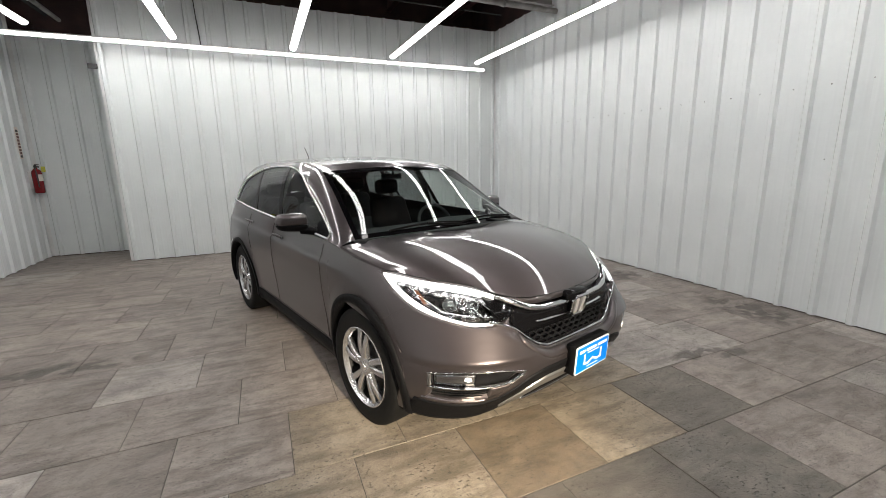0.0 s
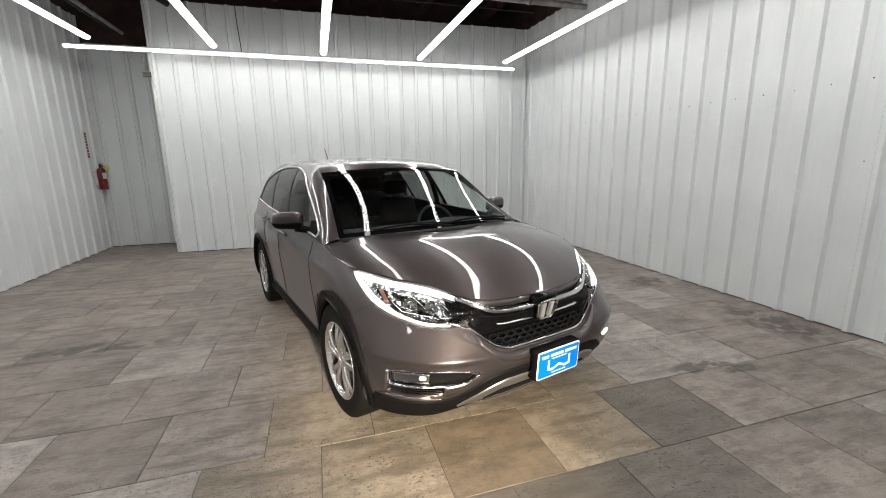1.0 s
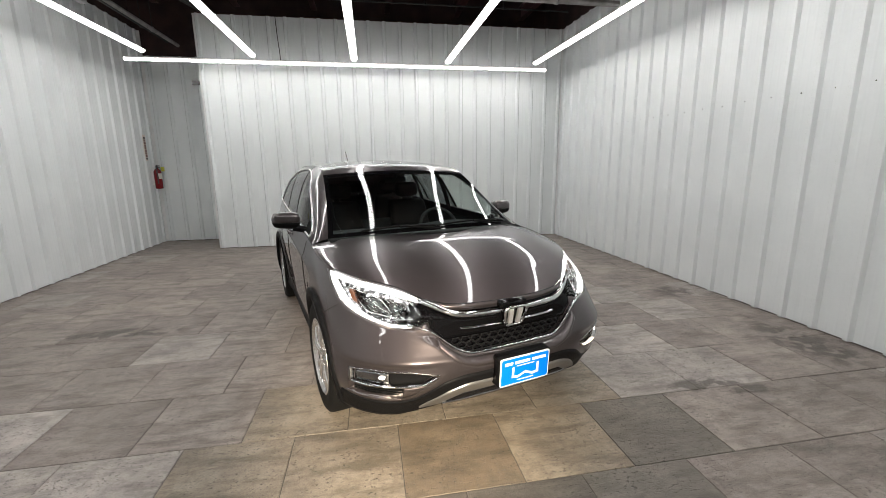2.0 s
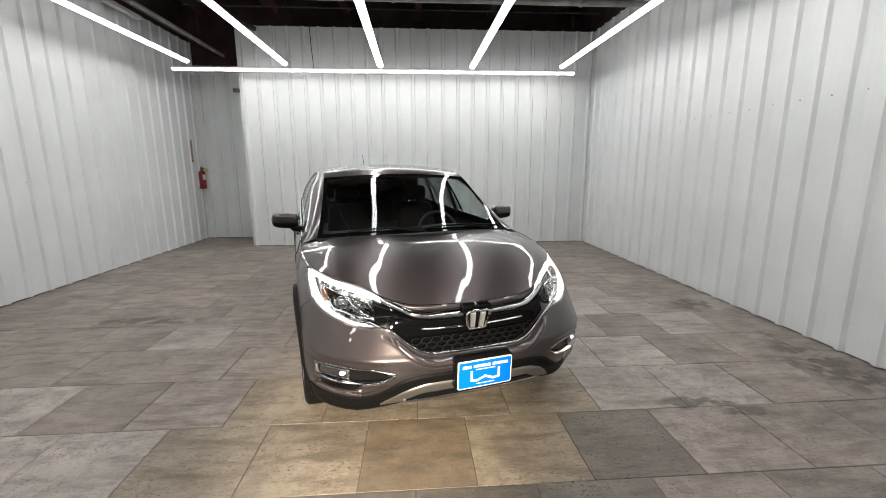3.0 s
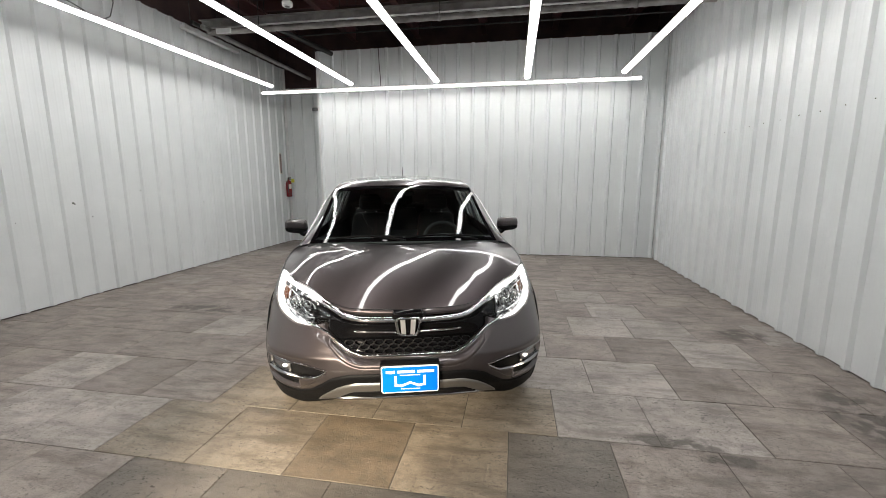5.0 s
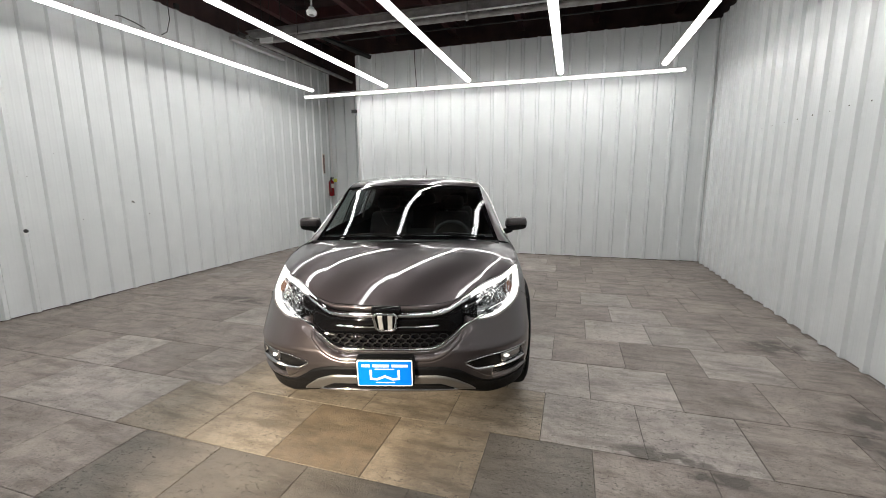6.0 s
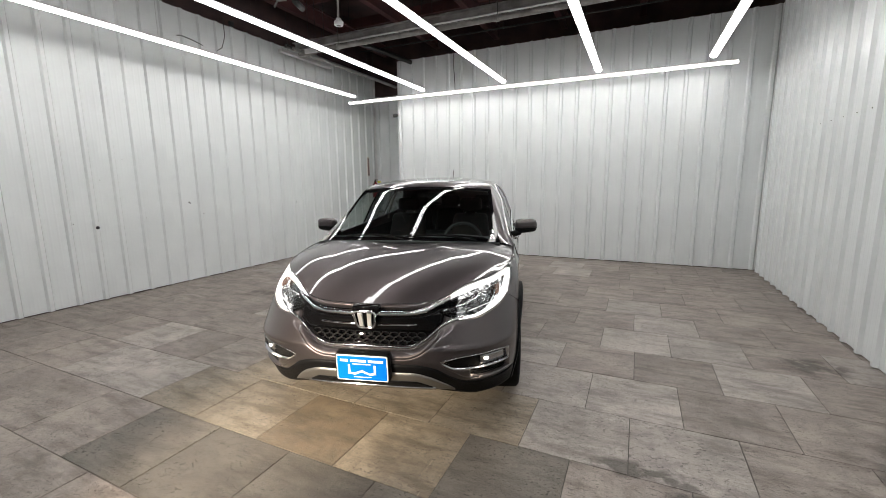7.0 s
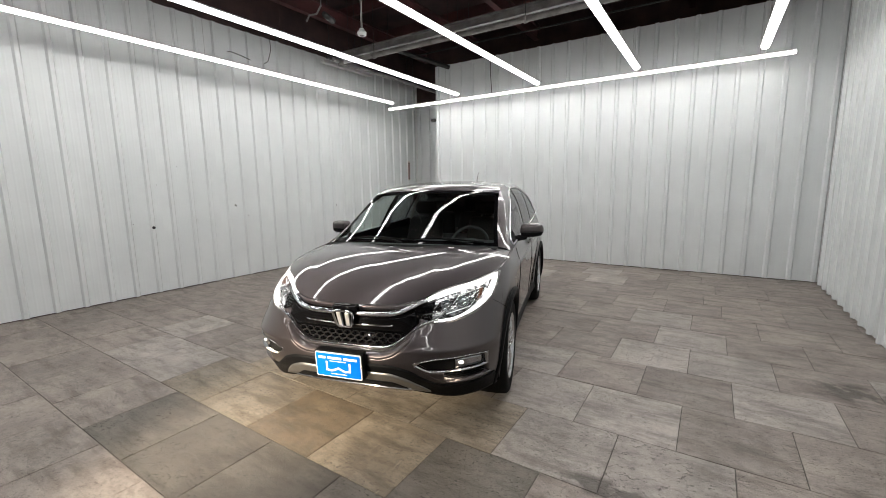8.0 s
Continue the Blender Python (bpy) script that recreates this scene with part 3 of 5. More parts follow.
thin = spline((0.0, 0.712), (0.25, 0.715), (0.33, 0.725), (0.38, 0.75), (0.42, 0.785))
for sd in (1, -1):
    part("chrome_bar", nose_band(bmesh.new(), sd, 0.05, 0.49, bar_lo, bar_hi, 0.012, 30, 5, 0.03, 0.006), CHROME, grille, "chrome upper bar")
    part("chrome_strip", nose_band(bmesh.new(), sd, 0.06, 0.30, *ribbon(thin, 0.003), 0.002, 24, 2, 0.03), CHROME, grille, "thin chrome strip")
    part("gloss_bar", nose_band(bmesh.new(), sd, 0.0, 0.45, lambda v: max(0.672, grille_low(v) + 0.014), lambda v: max(bar_lo(v) - 0.010, grille_low(v) + 0.018), -0.012, 30, 6, 0.02, 0.002), GLOSSB, grille, "gloss black bar")
part("chrome_frame", nose_band(bmesh.new(), 1, -0.57, 0.57, lambda v: grille_low(v) - 0.006, lambda v: grille_low(v) + 0.008, 0.008, 90, 4, 0.03, 0.003), CHROME, grille, "chrome lower frame")

# emblem: a plain chrome badge
BADGE = material("badge_chrome", (0.8, 0.8, 0.81), 0.3, metal=0.85)
emblem = new("emblem")
emblem.parent = car
tagged(emblem, "plain chrome badge on the grille")
emblem.matrix_basis = pose(0, 0.075, 0.76, 14)


def rounded_ring(w0, w1, h, r, n=6):
    """Outline of a rounded trapezoid, w0 wide below, w1 above."""
    pts = []
    for cx, cz, a0 in ((w1 / 2 - r, h / 2 - r, 0), (-w1 / 2 + r, h / 2 - r, 90), (-w0 / 2 + r, -h / 2 + r, 180), (w0 / 2 - r, -h / 2 + r, 270)):
        for k in range(n + 1):
            a = radians(a0 + 90 * k / n)
            pts.append((cx + r * math.cos(a), cz + r * math.sin(a)))
    return pts


def slab(bm, outline, y0, y1, bevel=0.003):
    """A flat plate of that outline in x and z, from y0 (front) to y1."""
    n = len(outline)
    cx, cz = sum(p[0] for p in outline) / n, sum(p[1] for p in outline) / n
    def ring(y, d):
        out = []
        for x, z in outline:
            q = Vector((x - cx, z - cz))
            q = q * max(0.0, 1 - d / max(q.length, 1e-6))
            out.append((cx + q.x, y, cz + q.y))
        return out
    vs = grid(bm, [ring(y1, 0), ring(y0 + bevel, 0), ring(y0, bevel)], close=True)
    bm.faces.new(vs[0][::-1])
    bm.faces.new(vs[-1])
    bmesh.ops.recalc_face_normals(bm, faces=bm.faces)
    return bm


bm = bmesh.new()
ring = rounded_ring(0.115, 0.132, 0.112, 0.028)
pipe(bm, [(x, -0.02, z) for x, z in ring + ring[:1]], 0.0085, 8)
part("badge_ring", bm, CHROME, emblem)
part("badge_back", slab(bmesh.new(), rounded_ring(0.11, 0.127, 0.108, 0.028), -0.012, 0.03), GLOSSB, emblem)
bm = bmesh.new()
for q in (-1, 1):
    slab(bm, [(q * 0.012, -0.044), (q * 0.037, -0.044), (q * 0.043, 0.044), (q * 0.016, 0.044)], -0.026, -0.012, 0.002)
part("badge_plate", bm, BADGE, emblem, smooth=False)
bm = bmesh.new()
box(bm, -0.085, 0.085, 0.0, 0.05, 0.035, 0.075, 0.01)
part("sensor_bridge", bm, GLOSSB, emblem)

# headlamps
for sd in (1, -1):
    lamp = part("headlamp", nose_band(bmesh.new(), sd, 0.44, 0.842, lambda v: lamp_low(v) + 0.002, lambda v: lamp_top(v) - 0.002, -0.055, 40, 12, 0.01), LAMPBACK, car, "clear headlamp with chrome reflectors and lit white strip")
    cover = part("cover", facing_out(nose_band(bmesh.new(), sd, 0.432, 0.847, lamp_low, lamp_top, 0.002, 40, 10, 0.012)), LAMPGLASS, lamp, "clear cover")
    cover.visible_shadow = False
    led_hi = spline((0.5, 0.759), (0.56, 0.759), (0.63, 0.762), (0.72, 0.785), (0.775, 0.820), (0.808, 0.860), (0.826, 0.905), (0.839, 0.95))
    part("light_strip", nose_band(bmesh.new(), sd, 0.545, 0.842, lambda v: lamp_low(v) + 0.004, lambda v: max(led_hi(v), lamp_low(v) + 0.008), -0.008, 40, 3, 0.03, 0.006), DRL, lamp, "glowing white light strip")
    part("upper_strip", nose_band(bmesh.new(), sd, 0.45, 0.838, lambda v: lamp_top(v) - 0.017 - 0.008 * ((v - 0.45) / 0.4), lambda v: lamp_top(v) - 0.003, -0.006, 40, 3, 0.03, 0.004), DRL, lamp, "bright upper strip")
    part("inner_shroud", nose_band(bmesh.new(), sd, 0.438, 0.535, lambda v: lamp_low(v) + 0.003, lambda v: lamp_top(v) - 0.024, -0.010, 14, 4, 0.02), GLOSSB, lamp)
    part("turn_lens", nose_band(bmesh.new(), sd, 0.770, 0.784, lambda v: 0.85, lambda v: 0.905, -0.02, 8, 5, 0.03, 0.008), AMBER, lamp, "amber reflector")
    for v, z, r in ((0.69, 0.86, 0.036), (0.605, 0.85, 0.034)):
        c = on_nose(v, z, -0.05)
        n = nose_normal(v, z)
        ax = Vector((sd * n.x * 0.5, n.y, n.z * 0.2)).normalized()
        mt = Matrix.Translation((sd * c.x, c.y, c.z)) @ ax.to_track_quat("Z", "Y").to_matrix().to_4x4()
        bm = bmesh.new()
        lathe(bm, [(0.0, r * 0.35), (0.008, r * 0.8), (0.03, r), (0.034, r * 0.97), (0.03, r * 0.93), (0.012, r * 0.72), (0.006, 0.0)], 28, "Z")
        bm.transform(mt)
        part("reflector", bm, CHROME, lamp, "chrome bowl")
        bm = bmesh.new()
        bmesh.ops.create_uvsphere(bm, u_segments=16, v_segments=10, radius=r * 0.4, matrix=mt @ Matrix.Translation((0, 0, 0.016)))
        part("lens", bm, LAMPGLASS, lamp)
    for v0, v1 in ((0.53, 0.60), (0.63, 0.755)):
        ring = []
        for v, f in ((v0 - 0.02, 0.2), (v1 - 0.02, 0.2), (v1 + 0.03, 0.74), (v0 + 0.03, 0.74)):
            lo, hi = lamp_low(v) + 0.012, lamp_top(v) - 0.014
            p = on_nose(v, lo + (hi - lo) * f, -0.02)
            ring.append((sd * p.x, p.y, p.z))
        part("divider", pipe(bmesh.new(), ring + ring[:1], 0.003, 6), CHROME, lamp, "slanted chrome cell")

# fog lamps
FOGTRIM = material("fog_trim_chrome", (0.36, 0.36, 0.37), 0.14, metal=1.0)
FOGBACK = material("fog_reflector", (0.34, 0.34, 0.35), 0.22, metal=1.0)
for sd in (1, -1):
    fog = part("fog_lamp", nose_band(bmesh.new(), sd, 0.48, 0.84, lambda v: fog_low(v) + 0.004, lambda v: fog_top(v) - 0.003, -0.035, 30, 8, 0.01), BLACKP, car, "lit fog lamp in a black recess with chrome edge")
    part("chrome_edge", nose_band(bmesh.new(), sd, 0.452, 0.848, lambda v: fog_top(v) - 0.003, lambda v: fog_top(v) + 0.003, 0.002, 30, 2, 0.03), FOGTRIM, fog, "chrome upper edge")
    low_edge = spline((0.54, 0.435), (0.62, 0.378), (0.7, 0.374), (0.852, 0.386))
    part("lower_edge", nose_band(bmesh.new(), sd, 0.62, 0.853, *ribbon(low_edge, 0.006), 0.003, 20, 3, 0.03, 0.003), PAINT, fog, "body-coloured lower lip")
    mid = spline((0.452, 0.516), (0.49, 0.488), (0.53, 0.466), (0.58, 0.461), (0.66, 0.459), (0.85, 0.456))
    part("chrome_sill", nose_band(bmesh.new(), sd, 0.456, 0.846, *ribbon(mid, 0.0034), 0.001, 30, 2, 0.03), FOGTRIM, fog)
    part("outer_edge", nose_band(bmesh.new(), sd, 0.839, 0.847, lambda v: 0.46, lambda v: fog_top(v), 0.001, 2, 8, 0.03), FOGTRIM, fog)
    part("wedge", nose_band(bmesh.new(), sd, 0.47, 0.62, lambda v: min(fog_low(v), mid(v) - 0.012) - 0.004, lambda v: mid(v) - 0.003, 0.001, 18, 4, 0.03), PAINT, fog, "body-coloured wedge")
    part("reflector", nose_band(bmesh.new(), sd, 0.69, 0.832, lambda v: mid(v) + 0.012, lambda v: fog_top(v) - 0.014, -0.018, 14, 4, 0.02), FOGBACK, fog)
    c = on_nose(0.72, 0.503, -0.012)
    n = nose_normal(0.72, 0.503)
    mt = Matrix.Translation((sd * c.x, c.y, c.z)) @ Vector((sd * n.x, n.y, n.z)).to_track_quat("Z", "Y").to_matrix().to_4x4()
    bm = bmesh.new()
    bmesh.ops.create_uvsphere(bm, u_segments=20, v_segments=12, radius=0.012, matrix=mt @ Matrix.Diagonal((1.5, 0.75, 0.3, 1)))
    part("bulb_lens", bm, BULB, fog, "lit lens")
    for k in range(4):
        zz = 0.40 + 0.014 * k
        bm = bmesh.new()
        pipe(bm, [Vector((sd * on_nose(v, zz, -0.025).x, on_nose(v, zz, -0.025).y, zz)) for v in (0.62, 0.69, 0.77, 0.835)], 0.004, 5)
        part("louvre", bm, BLACKP, fog)

# lower bumper: black valance, silver guard with its slot and bright line
valance_hi = spline((0.0, 0.508), (0.3, 0.505), (0.42, 0.480), (0.5, 0.425), (0.58, 0.372), (0.66, 0.354), (0.8, 0.362), (0.87, 0.372))
guard_hi = spline((0.0, 0.452), (0.28, 0.452), (0.38, 0.425), (0.46, 0.37), (0.52, 0.308))
guard_lo = spline((0.0, 0.32), (0.38, 0.319), (0.46, 0.314), (0.52, 0.302))
part("valance", nose_band(bmesh.new(), 1, -0.866, 0.866, lambda v: skirt_front(v) - 0.006, valance_hi, 0.006, 100, 8, 0.02), BLACKP, car, "black plastic lower bumper")
guard = part("skid_guard", nose_band(bmesh.new(), 1, -0.52, 0.52, guard_lo, guard_hi, 0.014, 60, 6, 0.02), SILVER, car, "silver skid guard")
slot_lo = spline((0.0, 0.337), (0.3, 0.337), (0.39, 0.334))
slot_hi = spline((0.0, 0.392), (0.30, 0.390), (0.39, 0.343))
part("slot", nose_band(bmesh.new(), 1, -0.39, 0.39, slot_lo, slot_hi, 0.017, 40, 3, 0.02), BLACKP, guard)
part("bright_line", nose_band(bmesh.new(), 1, -0.41, 0.41, *ribbon(lambda v: 0.328, 0.005), 0.024, 40, 2, 0.02), CHROME, guard, "bright chrome line")
part("bumper_crease", nose_band(bmesh.new(), 1, -0.44, 0.44, lambda v: grille_low(v) - 0.055, lambda v: grille_low(v) - 0.014, 0.004, 60, 4, 0.012, 0.008), PAINT, car)

# number plate board: lettering is plain bars
plate = new("dealer_plate")
plate.parent = car
plate.matrix_basis = pose(0.005, -0.028, 0.494, 4)
tagged(plate, "bright blue dealer plate with white bars in a black holder")
part("holder", slab(bmesh.new(), rounded_ring(0.325, 0.325, 0.172, 0.012), -0.006, 0.05, 0.002), BLACKP, plate)
part("board", slab(bmesh.new(), rounded_ring(0.312, 0.312, 0.16, 0.012), -0.012, -0.005, 0.001), PLATEWHITE, plate, "white border", smooth=False)
part("blue_field", slab(bmesh.new(), rounded_ring(0.298, 0.298, 0.146, 0.009), -0.0135, -0.011, 0.0005), PLATEBLUE, plate, "bright blue field", smooth=False)
for x0, x1, z0, z1 in ((-0.130, -0.082, 0.039, 0.055), (-0.068, 0.026, 0.039, 0.055), (0.040, 0.130, 0.039, 0.055), (-0.055, 0.055, 0.024, 0.029), (-0.05, 0.055, -0.058, -0.053)):
    bm = bmesh.new()
    box(bm, x0, x1, -0.0152, -0.0132, z0, z1)
    part("text_bar", bm, PLATEWHITE, plate, "white bar", smooth=False)
bm = bmesh.new()
w_line = [(-0.078, 0.016), (-0.078, -0.032), (-0.045, -0.036), (0.0, -0.018), (0.045, -0.036), (0.078, -0.032), (0.078, 0.016)]
for (a, b), (c, d) in zip(w_line, w_line[1:]):
    q = Vector((c - a, d - b)).normalized() * 0.0065
    vs = [bm.verts.new(p) for p in ((a - q.x - q.y, -0.0148, b - q.y + q.x), (c + q.x - q.y, -0.0148, d + q.y + q.x), (c + q.x + q.y, -0.0148, d + q.y - q.x), (a - q.x + q.y, -0.0148, b - q.y - q.x))]
    f = bm.faces.new(vs)
    g = bmesh.ops.extrude_face_region(bm, geom=[f])
    bmesh.ops.translate(bm, verts=[e for e in g["geom"] if isinstance(e, bmesh.types.BMVert)], vec=(0, 0.0018, 0))
part("plain_mark", bm, PLATEWHITE, plate, smooth=False)


# ---- sides: cladding, seams, trim, handles
def side_point(u, z, lift=0.0):
    e = 0.004
    a = Vector((side_at(u + e, z) - side_at(u - e, z), 2 * e, 0))
    b = Vector((side_at(u, z + e) - side_at(u, z - e), 0, 2 * e))
    n = a.cross(b).normalized()
    n = n if n.x > 0 else -n
    return Vector((side_at(u, z), u, z)) + n * lift


def strip_on_side(bm, sd, pts, width, lift, rim=0.012):
    """A band along (u, z) points on the flank, width to its outer side."""
    rows = []
    for i, (u, z) in enumerate(pts):
        a, b = pts[max(i - 1, 0)], pts[min(i + 1, len(pts) - 1)]
        d = Vector((b[0] - a[0], b[1] - a[1])).normalized()
        nx, nz = -d.y * width, d.x * width
        row = []
        for q, l in ((0, lift - rim), (0, lift), (0.5, lift + 0.003), (1, lift), (1, lift - rim)):
            p = side_point(u + nx * q, z + nz * q, l)
            row.append((sd * p.x, p.y, p.z))
        rows.append(row)
    grid(bm, rows)
    bmesh.ops.recalc_face_normals(bm, faces=bm.faces)
    return bm


for sd in (1, -1):
    for c in (WHEEL_F, WHEEL_R):
        pts = [(c + (ARCH - 0.012) * math.cos(radians(a)), HUB + (ARCH - 0.012) * math.sin(radians(a))) for a in range(196, -17, -4)]
        part("arch_trim", strip_on_side(bmesh.new(), sd, pts, 0.05, 0.008, 0.05), BLACKP, car, "black wheel arch trim")
    bm = bmesh.new()
    grid(bm, [[(sd * p.x, p.y, p.z) for p in (side_point(u, z, l) for z, l in ((0.225, -0.03), (0.23, 0.004), (0.28, 0.012), (0.345, 0.008), (0.352, -0.01)))] for u in [1.34 + 0.06 * k for k in range(31)]])
    bmesh.ops.recalc_face_normals(bm, faces=bm.faces)
    part("sill", bm, BLACKP, car, "black sill cladding")
    # gaps between panels
    gap = lambda pts, w=0.0016: part("panel_gap", strip_on_side(bmesh.new(), sd, pts, w, 0.0012, 0.004), SEAM, car)
    gap([(1.42, 0.36 + 0.03 * k) for k in range(23)])
    gap([(2.47 - 0.0005 * k, 0.36 + 0.03 * k) for k in range(24)])
    gap([(3.13 + 0.06 * math.sin(k / 6), 0.74 + 0.03 * k) for k in range(12)])
    gap([(1.44 + 0.06 * k, 0.362) for k in range(28)])
    gap([(0.505 + 0.022 * k, 0.815 - 0.0135 * k) for k in range(7)])
    for u, z in ((2.30, 0.96), (3.17, 1.0)):
        bm = bmesh.new()
        pipe(bm, [(sd * p.x, p.y, p.z) for p in (side_point(u + 0.2 * (k / 8 - 0.5), z + 0.008 * math.sin(math.pi * k / 8), 0.004 + 0.034 * math.sin(math.pi * k / 8) ** 0.5) for k in range(9))], 0.011, 8)
        part("door_handle", bm, PAINT, car, "body-coloured door handle")

# bonnet gap
for sd in (1, -1):
    bm = bmesh.new()
    pts = [hood_at(a / 20, sd * 0.985) for a in range(21)]
    grid(bm, [[p + Vector((-0.003 * sd, 0, 0.0015)), p + Vector((0.003 * sd, 0, 0.0015))] for p in pts])
    part("bonnet_gap", bm, SEAM, car)

# window trim
TRIM = material("window_chrome", (0.9, 0.9, 0.91), 0.42, metal=0.9)
for sd in (1, -1):
    us = [WIN0 + 0.01 + (WIN1 - WIN0 - 0.01) * (k / 60) ** 0.9 for k in range(61)]
    top_line = [(sd * (cabin_at(u, win_hi(u) + 0.008) + 0.003), u, win_hi(u) + 0.008) for u in us]
    low_line = [(sd * (cabin_at(u, win_lo(u) - 0.004) + 0.004), u, win_lo(u) - 0.004) for u in us]
    part("window_trim", pipe(bmesh.new(), top_line + low_line[::-1] + top_line[:1], 0.0075, 6), TRIM, car, "chrome window surround")
    for edges in PILLARS:
        part("pillar_cover", leaning_strip(bmesh.new(), sd, *edges, 3, 10, -0.002), GLOSSB, car, "gloss black pillar")
    # door mirror
    mirror = new("door_mirror")
    mirror.parent = car
    tagged(mirror, "body-coloured door mirror with black base")
    bm = bmesh.new()
    rows = []
    pw = lambda c, e: math.copysign(abs(c) ** e, c)
    for k in range(15):
        t = k / 14
        x = 0.872 + 0.205 * t
        end = (1 - abs(2 * t - 1) ** 5) ** 0.4
        h = (0.069 - 0.012 * t) * (0.25 + 0.75 * end)
        d = 0.062 * (0.3 + 0.7 * end) * (1 - 0.25 * t)
        cz, cy = 1.142 + 0.008 * t, 1.69 + 0.03 * t
        rows.append([(sd * x, cy - d * pw(math.cos(a), 0.55) * (1.25 if math.cos(a) > 0 else 0.75), cz + h * pw(math.sin(a), 0.55)) for a in [radians(q) for q in range(-180, 180, 12)]])
    for nm, mt, cut in (("mirror_cap", PAINT, lambda z: max(z, 1.134)), ("mirror_base", BLACKP, lambda z: min(z, 1.131))):
        bm = bmesh.new()
        vs = grid(bm, [[(x, y, cut(z)) for x, y, z in row] for row in rows], close=True)
        bm.faces.new(vs[0])
        bm.faces.new(vs[-1])
        bmesh.ops.remove_doubles(bm, verts=bm.verts, dist=0.0005)
        bmesh.ops.recalc_face_normals(bm, faces=bm.faces)
        part(nm, bm, mt, mirror, "black lower shell" if mt == BLACKP else "body-coloured upper shell")
    bm = bmesh.new()
    pipe(bm, [(sd * 0.79, 1.56, 1.075), (sd * 0.85, 1.61, 1.078), (sd * 0.92, 1.67, 1.088)], 0.026, 10)
    part("mirror_arm", bm, BLACKP, mirror, "black arm")
    bm = bmesh.new()
    cabin_strip(bm, sd, 1.40, 1.60, win_lo, lambda u: min(win_hi(u), 1.15), 8, 4, 0.004)
    part("sail_panel", bm, BLACKP, mirror)

# ---- windscreen surround, wipers, scuttle, aerial
bm = bmesh.new()
grid(bm, [[screen_at(-0.02, -1 + b / 16, 0.0) + Vector((0, 0.0, -0.004)) for b in range(33)], [screen_at(-0.02, -1 + b / 16) + Vector((0, -0.07, -0.012)) for b in range(33)], [screen_at(-0.02, -1 + b / 16) + Vector((0, -0.09, -0.06)) for b in range(33)]])
part("scuttle", bm, BLACKP, car, "black scuttle panel")
for b0, b1, nm in ((-1, -0.955, 0), (0.955, 1, 0)):
    bm = bmesh.new()
    grid(bm, [[screen_at(a / 24, b0 + (b1 - b0) * k / 3, 0.003) for k in range(4)] for a in range(25)])
    part("screen_border", bm, GLOSSB, car)
for a0, a1 in ((0.0, 0.05), (0.93, 1.0)):
    bm = bmesh.new()
    grid(bm, [[screen_at(a0 + (a1 - a0) * k / 3, -1 + b / 16, 0.003) for b in range(33)] for k in range(4)])
    part("screen_border", bm, GLOSSB, car)
for b0, b1, bp in ((-0.72, -0.02, -0.1), (0.0, 0.86, 0.66)):
    wiper = new("wiper")
    wiper.parent = car
    tagged(wiper, "black wiper resting at the foot of the windscreen")
    bm = bmesh.new()
    pipe(bm, [screen_at(0.035 + 0.03 * math.sin(math.pi * k / 10), b0 + (b1 - b0) * k / 10, 0.016) for k in range(11)], 0.008, 6)
    part("blade", bm, BLACKP, wiper)
    bm = bmesh.new()
    pipe(bm, [screen_at(-0.03, bp + 0.1, 0.02), screen_at(0.0, bp, 0.03), screen_at(0.05, (b0 + b1) / 2, 0.026)], 0.009, 6)
    part("arm", bm, BLACKP, wiper)
bm = bmesh.new()
rod(bm, (0.0, 3.74, 1.58), (0.0, 3.88, 1.735), 0.005, 0.003, 8)
bmesh.ops.create_uvsphere(bm, u_segments=12, v_segments=8, radius=0.02, matrix=Matrix.Translation((0, 3.74, 1.577)) @ Matrix.Diagonal((1, 1.6, 0.7, 1)))
part("aerial", bm, BLACKP, car, "short black roof aerial")
# ---- cabin inside
HEADLINER = material("headliner", (0.12, 0.118, 0.11), 0.9, fine=0.05)
SEAT = material("seat_cloth", (0.008, 0.008, 0.0085), 0.9, fine=0.12, bump=0.3, bump_scale=300)
bm = bmesh.new()
prof = [(1.14, 1.02), (1.25, 1.055), (1.45, 1.07), (1.62, 1.05), (1.7, 0.98), (1.72, 0.8), (1.62, 0.6)]
grid(bm, [[(x, u - 0.08 * (1 - (x / 0.75) ** 2) if u < 1.3 else u, z + 0.02 * math.exp(-((x - 0.36) / 0.2) ** 2)) for u, z in prof] for x in [-0.75 + 0.1 * k for k in range(16)]])
bmesh.ops.recalc_face_normals(bm, faces=bm.faces)
part("dashboard", bm, INTERIOR, car, "dark dashboard")
bm = bmesh.new()
grid(bm, [[roof_at(a / 20, -0.97 + 1.94 * b / 12) + Vector((0, 0, -0.03)) for b in range(13)] for a in range(21)])
part("headliner", bm, HEADLINER, car, "pale headliner")
bm = bmesh.new()
box(bm, -0.76, 0.76, 1.5, 4.2, 0.42, 0.46)
for sd in (1, -1):
    grid(bm, [[(sd * 0.80, u, z) for z in (0.42, 0.75, 1.02)] for u in (1.45, 2.5, 3.4, 4.1)])
grid(bm, [[(x, 4.2, z) for z in (0.42, 1.1)] for x in (-0.78, 0.78)])
part("cabin_floor", bm, INTERIOR, car)


for sd in (1, -1):
    for u0, u1 in ((2.44, 2.54), (3.18, 3.28)):
        bm = bmesh.new()
        grid(bm, [[(sd * (cabin_at(u, z) - 0.03), u, z) for z in [1.07 + 0.05 * k for k in range(9)]] for u in (u0, u1)])
        bmesh.ops.solidify(bm, geom=bm.faces[:], thickness=0.012)
        part("pillar_trim", bm, HEADLINER, car, "pale inner pillar trim")


